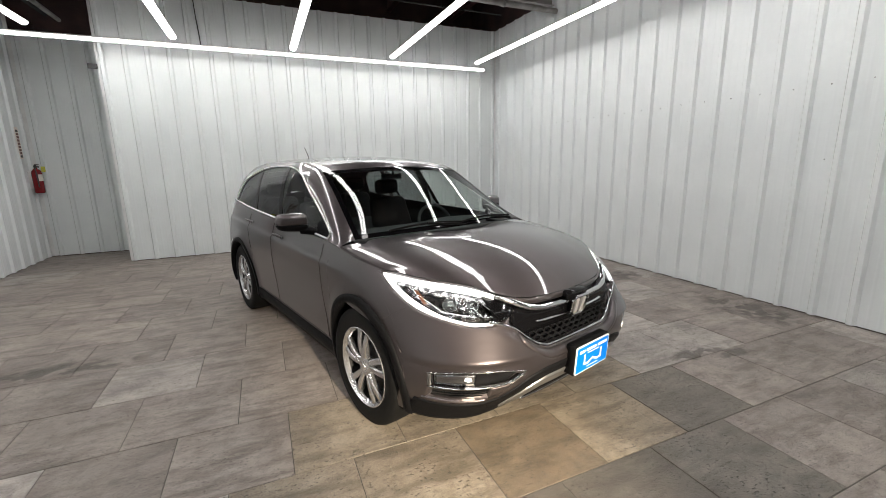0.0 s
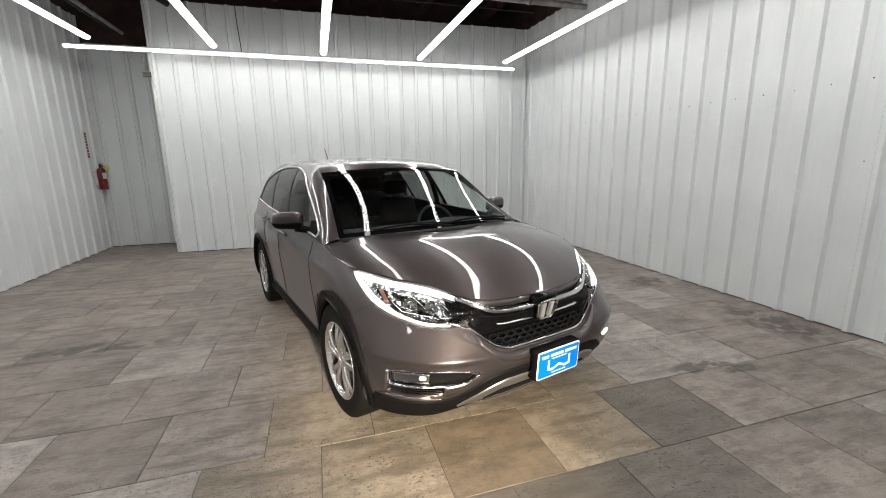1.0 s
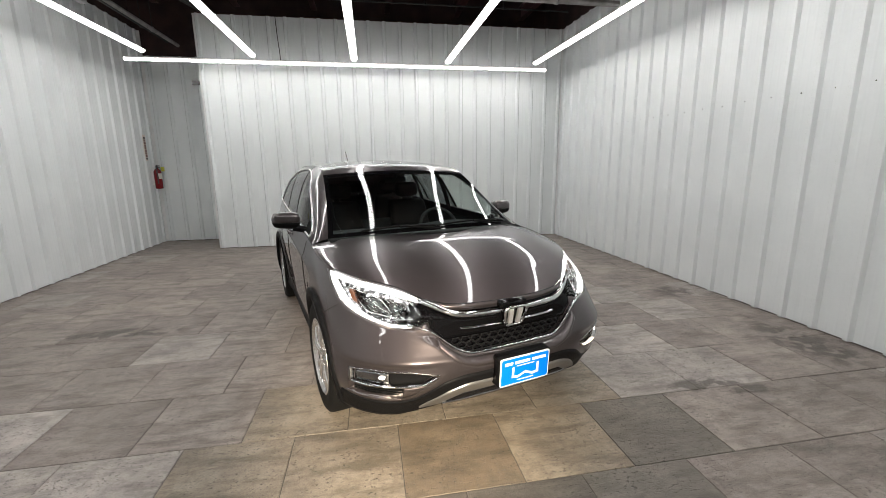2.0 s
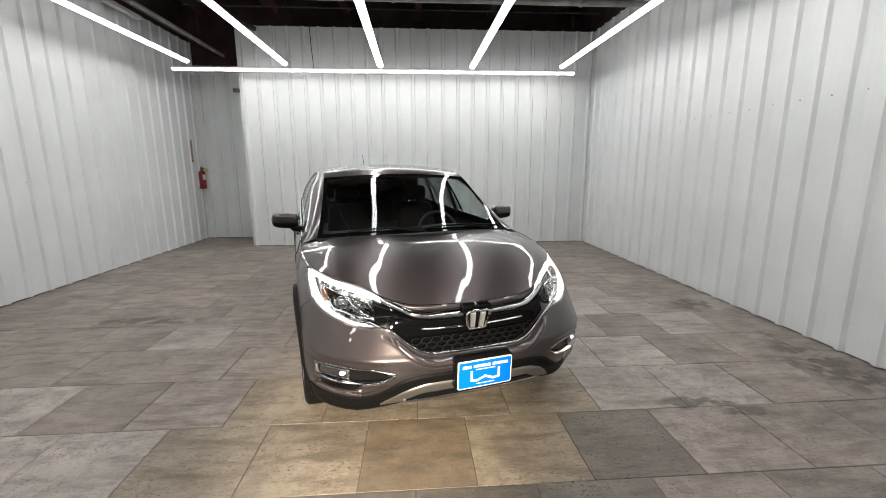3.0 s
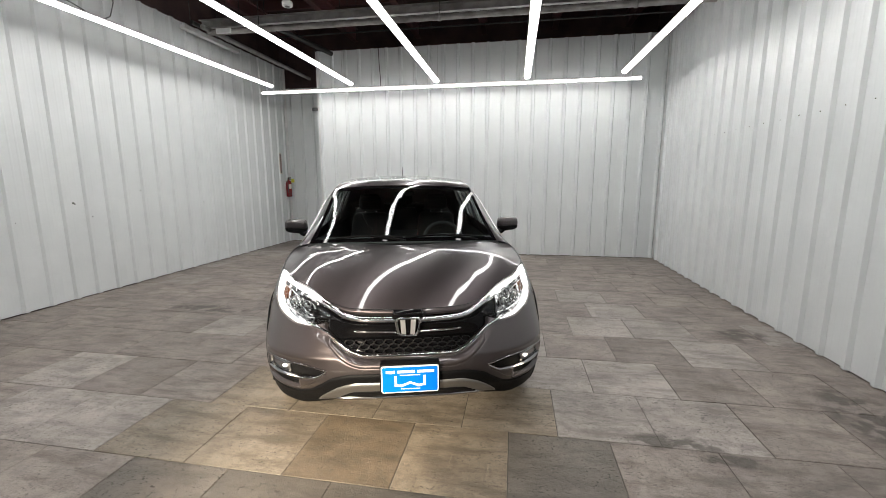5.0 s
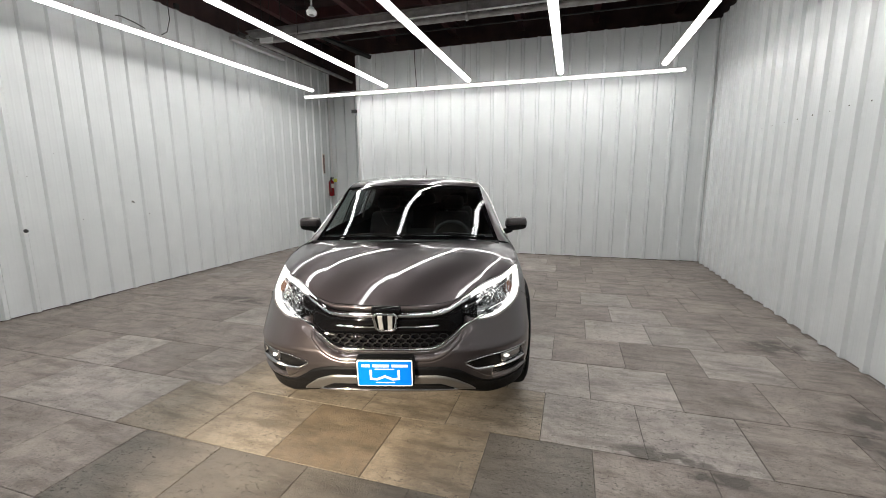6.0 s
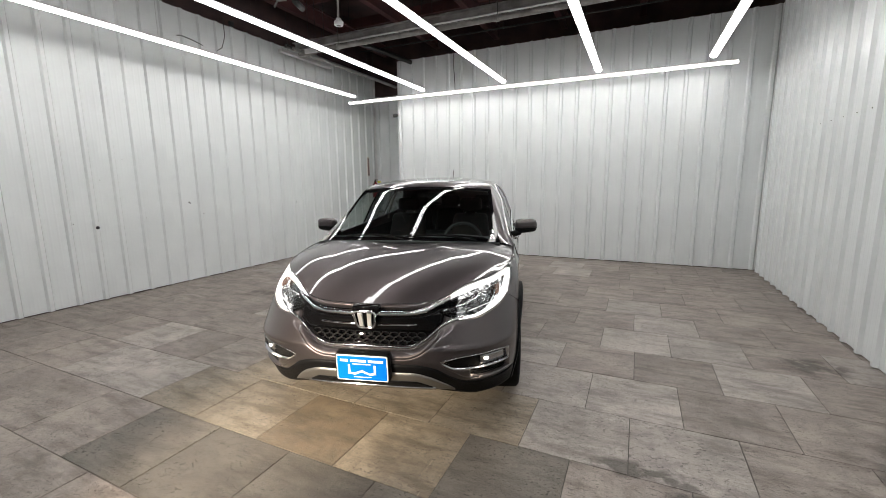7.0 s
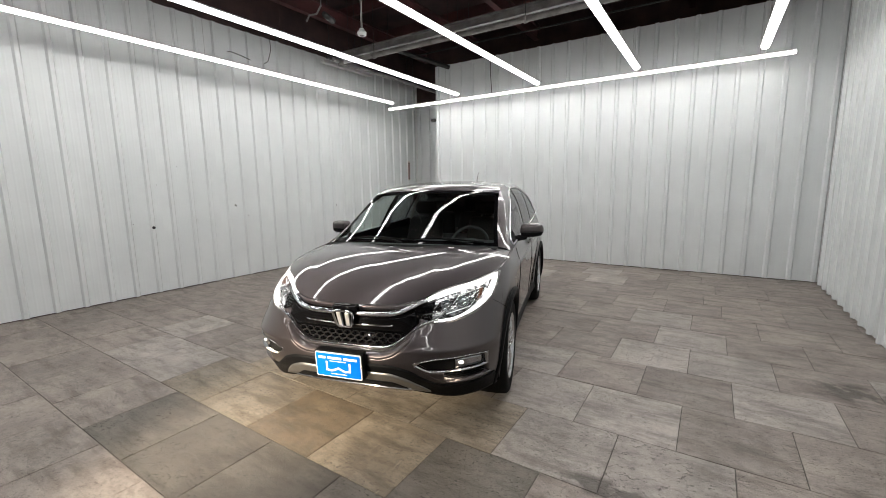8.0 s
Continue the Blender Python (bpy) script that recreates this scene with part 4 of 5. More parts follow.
def seat(x, u, wide=0.5):
    root = new("seat")
    root.parent = car
    tagged(root, "dark cloth seat with headrest")
    bm = bmesh.new()
    box(bm, x - wide / 2, x + wide / 2, u, u + 0.5, 0.58, 0.74, 0.05)
    part("cushion", bm, SEAT, root)
    bm = bmesh.new()
    box(bm, x - wide / 2, x + wide / 2, -0.07, 0.07, 0, 0.62, 0.05)
    for v in bm.verts:
        v.co.x = x + (v.co.x - x) * (1 - 0.25 * (v.co.z / 0.62) ** 2)
        v.co = Vector((v.co.x, u + 0.5 + v.co.y + v.co.z * 0.32, 0.62 + v.co.z * 0.92))
    part("backrest", bm, SEAT, root)
    bm = bmesh.new()
    box(bm, x - 0.13, x + 0.13, u + 0.64, u + 0.75, 1.22, 1.37, 0.045)
    part("headrest", bm, SEAT, root)
    for dx in (-0.06, 0.06):
        part("headrest_post", rod(bmesh.new(), (x + dx, u + 0.69, 1.13), (x + dx, u + 0.70, 1.26), 0.006, None, 8), CHROME, root)


seat(-0.37, 1.95)
seat(0.37, 1.95)
for x in (-0.45, 0.0, 0.45):
    seat(x, 2.85, 0.46)
wheel = new("steering_wheel")
wheel.parent = car
tagged(wheel, "black steering wheel")
wheel.matrix_basis = pose(0.37, 1.80, 0.98, 65)
bm = bmesh.new()
ringp = [(0.185 * math.cos(2 * math.pi * k / 40), 0.185 * math.sin(2 * math.pi * k / 40), 0) for k in range(41)]
pipe(bm, ringp, 0.015, 8)
part("rim_ring", bm, INTERIOR, wheel)
bm = bmesh.new()
box(bm, -0.07, 0.07, -0.06, 0.06, -0.05, -0.01, 0.015)
box(bm, -0.18, 0.18, -0.02, 0.02, -0.03, -0.015, 0.004)
box(bm, -0.02, 0.02, -0.18, 0.0, -0.03, -0.015, 0.004)
part("hub", bm, INTERIOR, wheel)
bm = bmesh.new()
box(bm, -0.10, 0.10, 1.93, 1.95, 1.40, 1.445, 0.009)
rod(bm, (0, 1.92, 1.44), (0, 1.90, 1.49), 0.009)
part("rear_view_mirror", bm, INTERIOR, car, "black rear-view mirror")


# ---- beams of the headlamps, which are switched on
for sd in (1, -1):
    lamp = bpy.data.lights.new("headlamp_beam", "SPOT")
    lamp.energy, lamp.color, lamp.spot_size, lamp.spot_blend, lamp.shadow_soft_size = BEAM, (1.0, 0.83, 0.6), radians(96), 1.0, 0.05
    ob = new("headlamp_beam", lamp)
    ob.parent = car
    p = on_nose(0.66, 0.83, 0.12)
    ob.matrix_basis = look((sd * p.x, p.y, p.z), (sd * 0.95, p.y - 0.35, 0.0))

    lamp = bpy.data.lights.new("fog_beam", "SPOT")
    lamp.energy, lamp.color, lamp.spot_size, lamp.spot_blend, lamp.shadow_soft_size = FOG, (1.0, 0.83, 0.6), radians(140), 0.9, 0.05
    ob = new("fog_beam", lamp)
    ob.parent = car
    p = on_nose(0.70, 0.49, 0.05)
    ob.matrix_basis = look((sd * p.x, p.y, p.z), (sd * 0.40, p.y + 0.02, 0.0))

# ---- unseen warm spot lamp added at the entrance, to make the pool before the car
WORK_AT, WORK_TO = (0.9, -3.4, 1.9), (0.94, 2.75, 0.0)
work = new("spot_lamp")
work.matrix_basis = pose(WORK_AT[0], WORK_AT[1], 5.2)
drop = WORK_AT[2] - 5.2
aim = pose(0, 0, drop) @ look((0, 0, 0), (WORK_TO[0] - WORK_AT[0], WORK_TO[1] - WORK_AT[1], WORK_TO[2] - WORK_AT[2]))
bm = bmesh.new()
lathe(bm, [(0.0, 0.0), (0.0, 0.05), (-0.06, 0.1), (-0.09, 0.105), (-0.086, 0.098), (-0.055, 0.09), (-0.01, 0.04), (-0.01, 0.0)], 28, "Z")
bm.transform(aim)
part("reflector", bm, CHROME, work)
bm = bmesh.new()
bmesh.ops.create_uvsphere(bm, u_segments=16, v_segments=10, radius=0.03, matrix=aim @ Matrix.Translation((0, 0, -0.03)))
part("bulb", bm, BULB, work, "lit warm bulb")
bm = bmesh.new()
rod(bm, (0, 0, drop), (0, 0, 0.0), 0.012)
box(bm, -0.06, 0.06, -0.06, 0.06, -0.03, 0.01, 0.006)
part("stem", bm, BLACKP, work)
tagged(work, "added unseen warm spot lamp on a thin rod, lighting the floor before the car", "spot lamp")
lamp = bpy.data.lights.new("added_pool_beam", "SPOT")
lamp.energy, lamp.color, lamp.spot_size, lamp.spot_blend, lamp.shadow_soft_size = WORK, (1.0, 0.865, 0.67), radians(24), 1.0, 0.05
ob = new("added_pool_beam", lamp)
ob.matrix_basis = look((WORK_AT[0], WORK_AT[1] + 0.10, WORK_AT[2] - 0.04), WORK_TO)

# ---------------------------------------------------------------- wall trim, ceiling gear, small things
TRIMW = material("white_trim", (0.72, 0.72, 0.72), 0.4, base2=(0.62, 0.62, 0.62), scale=4)
GREY = material("grey_pipe", (0.32, 0.31, 0.30), 0.45, metal=0.3, base2=(0.2, 0.19, 0.185), scale=6, fine=0.06)
RUST = material("red_brown_steel", (0.12, 0.042, 0.042), 0.6, base2=(0.07, 0.03, 0.03), scale=2, fine=0.1)
BLACKIRON = material("black_iron", (0.024, 0.023, 0.023), 0.45, fine=0.1)
RED = material("red_enamel", (0.19, 0.006, 0.009), 0.25, coat=0.5, fine=0.05)
LABELW = material("paper_label", (0.62, 0.55, 0.5), 0.7)
YELLOW = material("yellow_tag", (0.62, 0.58, 0.06), 0.6)
DIRT = material("dark_speck", (0.09, 0.083, 0.075), 0.9)

for x, y, sx, sy, nm in ((JUT, BACK, 1, -1, "trim"), (RIGHT, BACK, -1, -1, "trim"), (LEFT, ALCOVE, 1, -1, "trim")):
    bm = bmesh.new()
    box(bm, min(x, x + sx * 0.06) if nm == "trim" else x, max(x, x + sx * 0.06), y - 0.010, y - 0.004, 0.03, TOP, 0.001)
    box(bm, x - 0.003 if sx > 0 else x - 0.01, x + 0.003 if sx > 0 else x - 0.004, y - 0.06 if x != JUT else y, y - 0.011 if x != JUT else y + 0.08, 0.03, TOP, 0.001)
    tagged(part("trim", bm, TRIMW, smooth=False), "white folded steel corner trim", "trim", kind="structure")

# roof steel
for k, x in enumerate((-3.2, -1.7, -0.2, 1.3, 2.8, 4.3)):
    bm = bmesh.new()
    box(bm, x - 0.06, x + 0.06, FRONT, ALCOVE, 4.72, 4.735)
    box(bm, x - 0.06, x + 0.06, FRONT, ALCOVE, 4.985, 5.0)
    box(bm, x - 0.005, x + 0.005, FRONT, ALCOVE, 4.735, 4.985)
    tagged(part("roof_beam", bm, RUST, smooth=False), "dark red-brown steel roof beam", "beam", group="roof beams", kind="structure")
for k in range(9):
    y = -3.5 + 1.45 * k
    bm = bmesh.new()
    box(bm, LEFT - 0.1, RIGHT + 0.1, y - 0.03, y + 0.03, 5.0, 5.2)
    tagged(part("purlin", bm, RUST, smooth=False), "dark red-brown roof purlin", "beam", group="roof purlins", kind="structure")


def hung(name, root_label, category, pts, r, mat, clamps=(), group=""):
    root = new(name)
    part("run", pipe(bmesh.new(), pts, r, 12), mat, root)
    for p in clamps:
        part("hanger", rod(bmesh.new(), p, (p[0], p[1], 5.2), 0.005, None, 6), BLACKIRON, root)
        part("clamp", rod(bmesh.new(), (p[0] - 0.02, p[1], p[2]), (p[0] + 0.02, p[1], p[2]), r * 1.3, None, 14), mat, root)
    return tagged(root, root_label, category, group)


hung("pipe", "pale grey steel pipe hung across the ceiling", "pipe", [(-2.9, 6.0, 3.9), (4.6, 6.0, 3.9)], 0.042, GREY, [(-2.0, 6.0, 3.9), (0.9, 6.0, 3.9), (3.6, 6.0, 3.9)], "ceiling pipes")
bm = bmesh.new()
box(bm, -3.1, 4.6, 6.12, 6.13, 4.0, 4.13)
box(bm, -3.1, 4.6, 6.05, 6.12, 4.12, 4.13)
box(bm, -3.1, 4.6, 6.05, 6.12, 4.0, 4.01)
ch = new("steel_channel")
part("channel", bm, GREY, ch, smooth=False)
for x in (-2.4, 1.2, 4.0):
    part("strap", rod(bmesh.new(), (x, 6.11, 4.13), (x, 6.11, 5.2), 0.006, None, 6), BLACKIRON, ch)
tagged(ch, "grey steel channel hung across the ceiling", "beam")
for y, z in ((7.1, 4.35), (7.45, 4.5), (7.9, 4.42)):
    hung("conduit", "thin dark conduit under the roof", "pipe", [(-2.9, y, z), (4.7, y, z)], 0.014, BLACKIRON, [(x, y, z) for x in (-1.1, 0.4, 1.9, 3.4)], "conduits")
for x, z, m in ((-2.85, 3.93, GREY), (-3.02, 4.0, BLACKIRON)):
    hung("pipe", "pipe running along the side of the ceiling", "pipe", [(x, 5.8, z), (x, 9.3, z)], 0.034, m, [(x, 6.4, z), (x, 8.3, z)], "ceiling pipes")
strip = new("strip_fixture")
bm = bmesh.new()
box(bm, -3.42, -3.32, 6.0, 7.4, 4.0, 4.06, 0.008)
part("tray", bm, TRIMW, strip, smooth=False)
for y in (6.2, 7.2):
    part("strap", rod(bmesh.new(), (-3.37, y, 4.05), (-3.37, y, 5.2), 0.005, None, 6), BLACKIRON, strip)
tagged(strip, "unlit white strip fixture near the wall top", "lamp")
bm = bmesh.new()
box(bm, -2.72, -2.46, 5.94, 5.97, 3.86, 3.94, 0.006)
box(bm, -2.72, -2.46, 5.956, 6.0, 3.885, 3.915)
tagged(part("junction_box", bm, TRIMW, smooth=False), "small white box fixed to the pipe", "box")
bm = bmesh.new()
pipe(bm, [(-2.6, 7.0, 4.42), (-1.78, 8.22, 4.14)], 0.045, 14)
rod(bm, (-2.55, 7.07, 4.4), (-2.55, 7.07, 5.2), 0.006)
tagged(part("black_pipe", bm, BLACKIRON), "short black pipe stub by the end wall", "pipe")

# sprinkler or sensor pendant
pend = new("ceiling_sensor")
pend.matrix_basis = pose(-0.363, 3.947, 3.357)
part("stem", rod(bmesh.new(), (0, 0, 0.05), (0, 0, 1.85), 0.012, None, 10), GREY, pend)
part("cup", lathe(bmesh.new(), [(0.0, 0.0), (0.0, 0.044), (0.008, 0.053), (0.04, 0.055), (0.048, 0.05), (0.05, 0.034), (0.078, 0.03), (0.084, 0.014), (0.084, 0.0)], 24, "Z"), TRIMW, pend, "white round head")
part("lens", lathe(bmesh.new(), [(-0.006, 0.0), (-0.004, 0.02), (0.001, 0.03)], 20, "Z"), GREY, pend)
tagged(pend, "white round sensor on a grey stem", "sensor")

cam_arm = new("gooseneck_bracket")
part("neck", pipe(bmesh.new(), [(-1.05, 3.95, 5.2), (-1.05, 3.95, 4.0), (-1.08, 3.97, 3.86), (-1.2, 4.0, 3.8), (-1.34, 4.0, 3.82), (-1.38, 3.98, 3.74)], 0.012, 8), GREY, cam_arm)
part("head", rod(bmesh.new(), (-1.08, 4.02, 3.78), (-1.2, 4.28, 3.8), 0.035, 0.04, 16), BLACKIRON, cam_arm)
tagged(cam_arm, "bent grey conduit with a dark spot head", "bracket")

hung("cable", "loose thin cable hanging on the wall", "cable", [(-3.57, 4.15, 3.78), (-3.56, 4.2, 3.8), (-3.56, 4.4, 3.78), (-3.57, 4.56, 3.75)], 0.006, BLACKIRON)
hung("cable", "loose thin cable hanging on the wall", "cable", [(-3.57, 4.98, 4.3), (-3.55, 4.97, 4.0), (-3.55, 4.9, 3.8), (-3.57, 4.82, 3.74)], 0.006, BLACKIRON)
hung("cable", "thin dark cable down the end wall", "cable", [(-0.78, 8.245, 4.2), (-0.77, 8.24, 3.9), (-0.75, 8.245, 3.6), (-0.745, 8.24, 3.42)], 0.007, BLACKIRON)
for x0, x1, y0, y1, z0, z1, place in ((LEFT + 0.004, LEFT + 0.05, 5.12, 5.19, 4.22, 4.3, "high on the side wall"), (JUT - 0.11, JUT + 0.004, 8.2, 8.245, 3.01, 3.08, "at the edge of the end wall")):
    bm = bmesh.new()
    box(bm, x0, x1, y0, y1, z0, z1, 0.003)
    tagged(part("wall_clip", bm, BLACKIRON, smooth=False), "small dark clip " + place, "clip")

# fire extinguisher on the west wall
ext = new("fire_extinguisher")
ext.matrix_basis = pose(LEFT + 0.115, 9.2, 1.14)
part("cylinder", lathe(bmesh.new(), [(0.0, 0.0), (0.0, 0.06), (0.012, 0.07), (0.33, 0.07), (0.365, 0.062), (0.39, 0.04), (0.405, 0.022), (0.42, 0.022), (0.42, 0.0)], 28, "Z"), RED, ext, "red steel cylinder")
bm = bmesh.new()
box(bm, -0.018, 0.018, -0.02, 0.09, 0.42, 0.45, 0.004)
box(bm, -0.012, 0.012, -0.01, 0.11, 0.465, 0.478, 0.003)
rod(bm, (0, 0, 0.41), (0, 0, 0.47), 0.018)
part("valve_handle", bm, BLACKIRON, ext, "black valve and handle")
part("hose", pipe(bmesh.new(), [(0.0, -0.03, 0.43), (0.02, -0.07, 0.4), (0.03, -0.085, 0.3), (0.03, -0.08, 0.16), (0.03, -0.078, 0.1)], 0.009, 8), BLACKIRON, ext, "black hose")
bm = bmesh.new()
grid(bm, [[(0.0712 * math.cos(a), 0.0712 * math.sin(a), z) for a in [radians(-60 + 12 * k) for k in range(11)]] for z in (0.2, 0.31)])
part("paper_label", bm, LABELW, ext, "pale label")
bm = bmesh.new()
box(bm, 0.064, 0.068, 0.01, 0.16, 0.35, 0.44)
part("tag", bm, YELLOW, ext, "yellow inspection tag", smooth=False)
bm = bmesh.new()
box(bm, -0.115, -0.05, -0.012, 0.012, 0.08, 0.36, 0.004)
part("bracket", bm, TRIMW, ext)
tagged(ext, "red fire extinguisher with yellow tag hung on the wall", "extinguisher")
SIGNRED = material("faded_red_print", (0.13, 0.065, 0.06), 0.6)
sign = new("wall_sign")
bm = bmesh.new()
box(bm, LEFT + 0.044, LEFT + 0.048, 8.96, 9.06, 1.70, 2.20)
part("sheet", bm, LABELW, sign, smooth=False)
for k in range(9):
    bm = bmesh.new()
    box(bm, LEFT + 0.048, LEFT + 0.0495, 8.975, 9.045, 1.725 + 0.05 * k, 1.762 + 0.05 * k)
    part("text_bar", bm, BLACKIRON if k in (0, 8) else SIGNRED, sign, smooth=False)
bm = bmesh.new()
box(bm, LEFT + 0.003, LEFT + 0.044, 8.985, 9.055, 1.8, 2.1)
part("standoff", bm, TRIMW, sign, smooth=False)
tagged(sign, "narrow white wall sign with dark red bars", "sign")

# screw holes and stubs in the wall sheets
dice = random.Random(11)
bm = bmesh.new()
for k in range(-2, 14):
    y = 8.26 - 0.076 - RIB * (k + 9)
    rod(bm, (RIGHT - 0.001, y + dice.uniform(-0.01, 0.01), 2.17 + dice.uniform(-0.01, 0.01)), (RIGHT - 0.005, y, 2.17), 0.005 if k % 3 else 0.0035, None, 8)
for y, z in ((3.0, 1.32), (3.01, 1.35), (3.89, 1.23), (5.4, 1.2), (2.2, 1.5)):
    rod(bm, (RIGHT - 0.001, y, z), (RIGHT - 0.005, y, z), 0.005, None, 8)
tagged(part("screw_hole", bm, DIRT, smooth=False), "small dark screw holes in the steel wall", "screw hole", kind="stuff")
bm = bmesh.new()
for y, z, r in ((4.09, 1.264, 0.014), (4.11, 1.25, 0.008), (4.32, 1.07, 0.006), (3.42, 1.07, 0.005), (2.54, 1.065, 0.005), (8.14, 0.99, 0.018), (8.14, 0.965, 0.012), (3.2, 1.9, 0.004), (2.9, 1.62, 0.004), (5.1, 1.4, 0.006), (6.4, 1.16, 0.013)):
    rod(bm, (LEFT + 0.001, y, z), (LEFT + 0.005, y, z), r, None, 8)
tagged(part("screw_hole", bm, DIRT, smooth=False), "small dark holes in the steel wall", "screw hole", kind="stuff")
knob = new("pipe_stub")
part("stem", rod(bmesh.new(), (LEFT, 2.773, 0.996), (LEFT + 0.06, 2.773, 0.996), 0.012, None, 10), BLACKIRON, knob)
part("cap", rod(bmesh.new(), (LEFT + 0.055, 2.773, 0.996), (LEFT + 0.075, 2.773, 0.996), 0.022, 0.018, 14), BLACKIRON, knob)
tagged(knob, "small dark pipe stub on the white wall", "stub")


# ---------------------------------------------------------------- stone tiles, last
PITCH_X, PITCH_Y, ROW0 = 0.598, 0.591, 1.97
JOINTS = {-3: 0.85, -2: 1.145, -1: 0.855, 0: 1.155, 1: 0.871, 2: 1.173, 3: 0.874, 4: 1.161, 5: 0.85, 6: 1.138}
WARM = {(-1, -2), (-1, -1), (0, -2), (0, -1), (0, 0), (0, 1)}
PALE = {(-1, -3), (0, 2), (0, 3), (1, 3), (2, 1), (2, 4), (2, -4), (3, 3), (3, 4), (4, 3)}
BEIGE = {(-2, -2), (-2, 1), (-1, 2)}
DULL = {(-2, 0), (-2, -1)}


def stone(name, a, b, dark, seed, streaks=0.4, pitted=0.35):
    m = bpy.data.materials.new(name)
    m.use_nodes = True
    n, l = m.node_tree.nodes, m.node_tree.links
    bs = n["Principled BSDF"]
    co, info, geo = n.new("ShaderNodeTexCoord"), n.new("ShaderNodeObjectInfo"), n.new("ShaderNodeNewGeometry")
    mul = n.new("ShaderNodeMath")
    mul.operation = "MULTIPLY"
    mul.inputs[1].default_value = 37.0 + seed
    l.new(info.outputs["Random"], mul.inputs[0])
    add = n.new("ShaderNodeVectorMath")
    l.new(co.outputs["Object"], add.inputs[0])
    l.new(mul.outputs[0], add.inputs[1])

    def tex(scale, detail=5, stretch=None, rough=0.55):
        t = n.new("ShaderNodeTexNoise")
        t.inputs["Scale"].default_value, t.inputs["Detail"].default_value, t.inputs["Roughness"].default_value = scale, detail, rough
        if stretch:
            mp = n.new("ShaderNodeMapping")
            mp.inputs["Scale"].default_value = stretch
            l.new(add.outputs[0], mp.inputs["Vector"])
            l.new(mp.outputs[0], t.inputs["Vector"])
        else:
            l.new(add.outputs[0], t.inputs["Vector"])
        return t.outputs["Fac"]

    def ramp(v, lo, hi, to0=0.0, to1=1.0):
        r = n.new("ShaderNodeMapRange")
        for k, x in zip(("From Min", "From Max", "To Min", "To Max"), (lo, hi, to0, to1)):
            r.inputs[k].default_value = x
        l.new(v, r.inputs["Value"])
        return r.outputs[0]

    def mixc(f, c1, c2, mode="MIX"):
        x = n.new("ShaderNodeMix")
        x.data_type, x.blend_type = "RGBA", mode
        for sock, c in (("A", c1), ("B", c2)):
            if isinstance(c, tuple):
                x.inputs[sock].default_value = (*c, 1)
            else:
                l.new(c, x.inputs[sock])
        if isinstance(f, float):
            x.inputs["Factor"].default_value = f
        else:
            l.new(f, x.inputs["Factor"])
        return x.outputs["Result"]

    cloud = tex(2.2, 8, None, 0.68)
    mottle = tex(12, 9, None, 0.74)
    veins = tex(2.4, 11, (26, 1.6, 1), 0.78)
    smear = tex(2.0, 8, (1.2, 4.5, 1), 0.7)
    grainy = tex(150, 3)
    pits = tex(60, 2, (0.9, 1.25, 1), 0.5)
    where = tex(5, 3)
    c = mixc(ramp(cloud, 0.34, 0.66), a, b)
    c = mixc(ramp(mottle, 0.52, 0.30, 0, 0.7), c, dark)
    c = mixc(ramp(mottle, 0.56, 0.76, 0, 0.40), c, tuple(min(1, q * 1.35) for q in b))
    c = mixc(ramp(smear, 0.53, 0.36, 0, 0.75), c, dark)
    c = mixc(ramp(veins, 0.60, 0.72, 0, streaks), c, tuple(min(1, q * 1.45) for q in b))
    c = mixc(ramp(veins, 0.40, 0.28, 0, 0.35), c, dark)
    hole = n.new("ShaderNodeMath")
    hole.operation = "MULTIPLY"
    l.new(ramp(pits, 0.605, 0.665), hole.inputs[0])
    l.new(ramp(where, 0.36, 0.56, 0.1, 1.0), hole.inputs[1])
    pits = hole.outputs[0]
    c = mixc(ramp(pits, 0, 1, 0, min(1, pitted * 1.9)), c, tuple(q * 0.5 for q in dark))
    h = n.new("ShaderNodeHueSaturation")
    l.new(c, h.inputs["Color"])
    va = n.new("ShaderNodeMath")
    l.new(ramp(grainy, 0.25, 0.75, 0.30, 0.70), va.inputs[0])
    l.new(ramp(info.outputs["Random"], 0, 1, 0.44, 0.64), va.inputs[1])
    l.new(va.outputs[0], h.inputs["Value"])
    c = h.outputs["Color"]
    # traffic dirt over all the tiles
    dirt = n.new("ShaderNodeTexNoise")
    dirt.inputs["Scale"].default_value, dirt.inputs["Detail"].default_value, dirt.inputs["Roughness"].default_value = 2.4, 9, 0.7
    l.new(geo.outputs["Position"], dirt.inputs["Vector"])
    c = mixc(ramp(dirt.outputs["Fac"], 0.52, 0.34, 0, 0.38), c, (0.085, 0.068, 0.058))
    # old dark spills on the tiles
    spill = None
    for x, y, rx, ry in ((4.42, 2.45, 0.28, 0.5), (3.05, 2.02, 0.35, 0.09), (4.3, 4.0, 0.3, 0.2), (-1.6, 3.9, 0.6, 0.14), (3.3, 1.9, 0.2, 0.06)):
        d = n.new("ShaderNodeVectorMath")
        d.operation = "SUBTRACT"
        l.new(geo.outputs["Position"], d.inputs[0])
        d.inputs[1].default_value = (x, y, 0)
        e = n.new("ShaderNodeVectorMath")
        e.operation = "MULTIPLY"
        l.new(d.outputs[0], e.inputs[0])
        e.inputs[1].default_value = (1 / rx, 1 / ry, 0)
        f = n.new("ShaderNodeVectorMath")
        f.operation = "LENGTH"
        l.new(e.outputs[0], f.inputs[0])
        v = ramp(f.outputs["Value"], 0.2, 1.2, 1.0, 0.0)
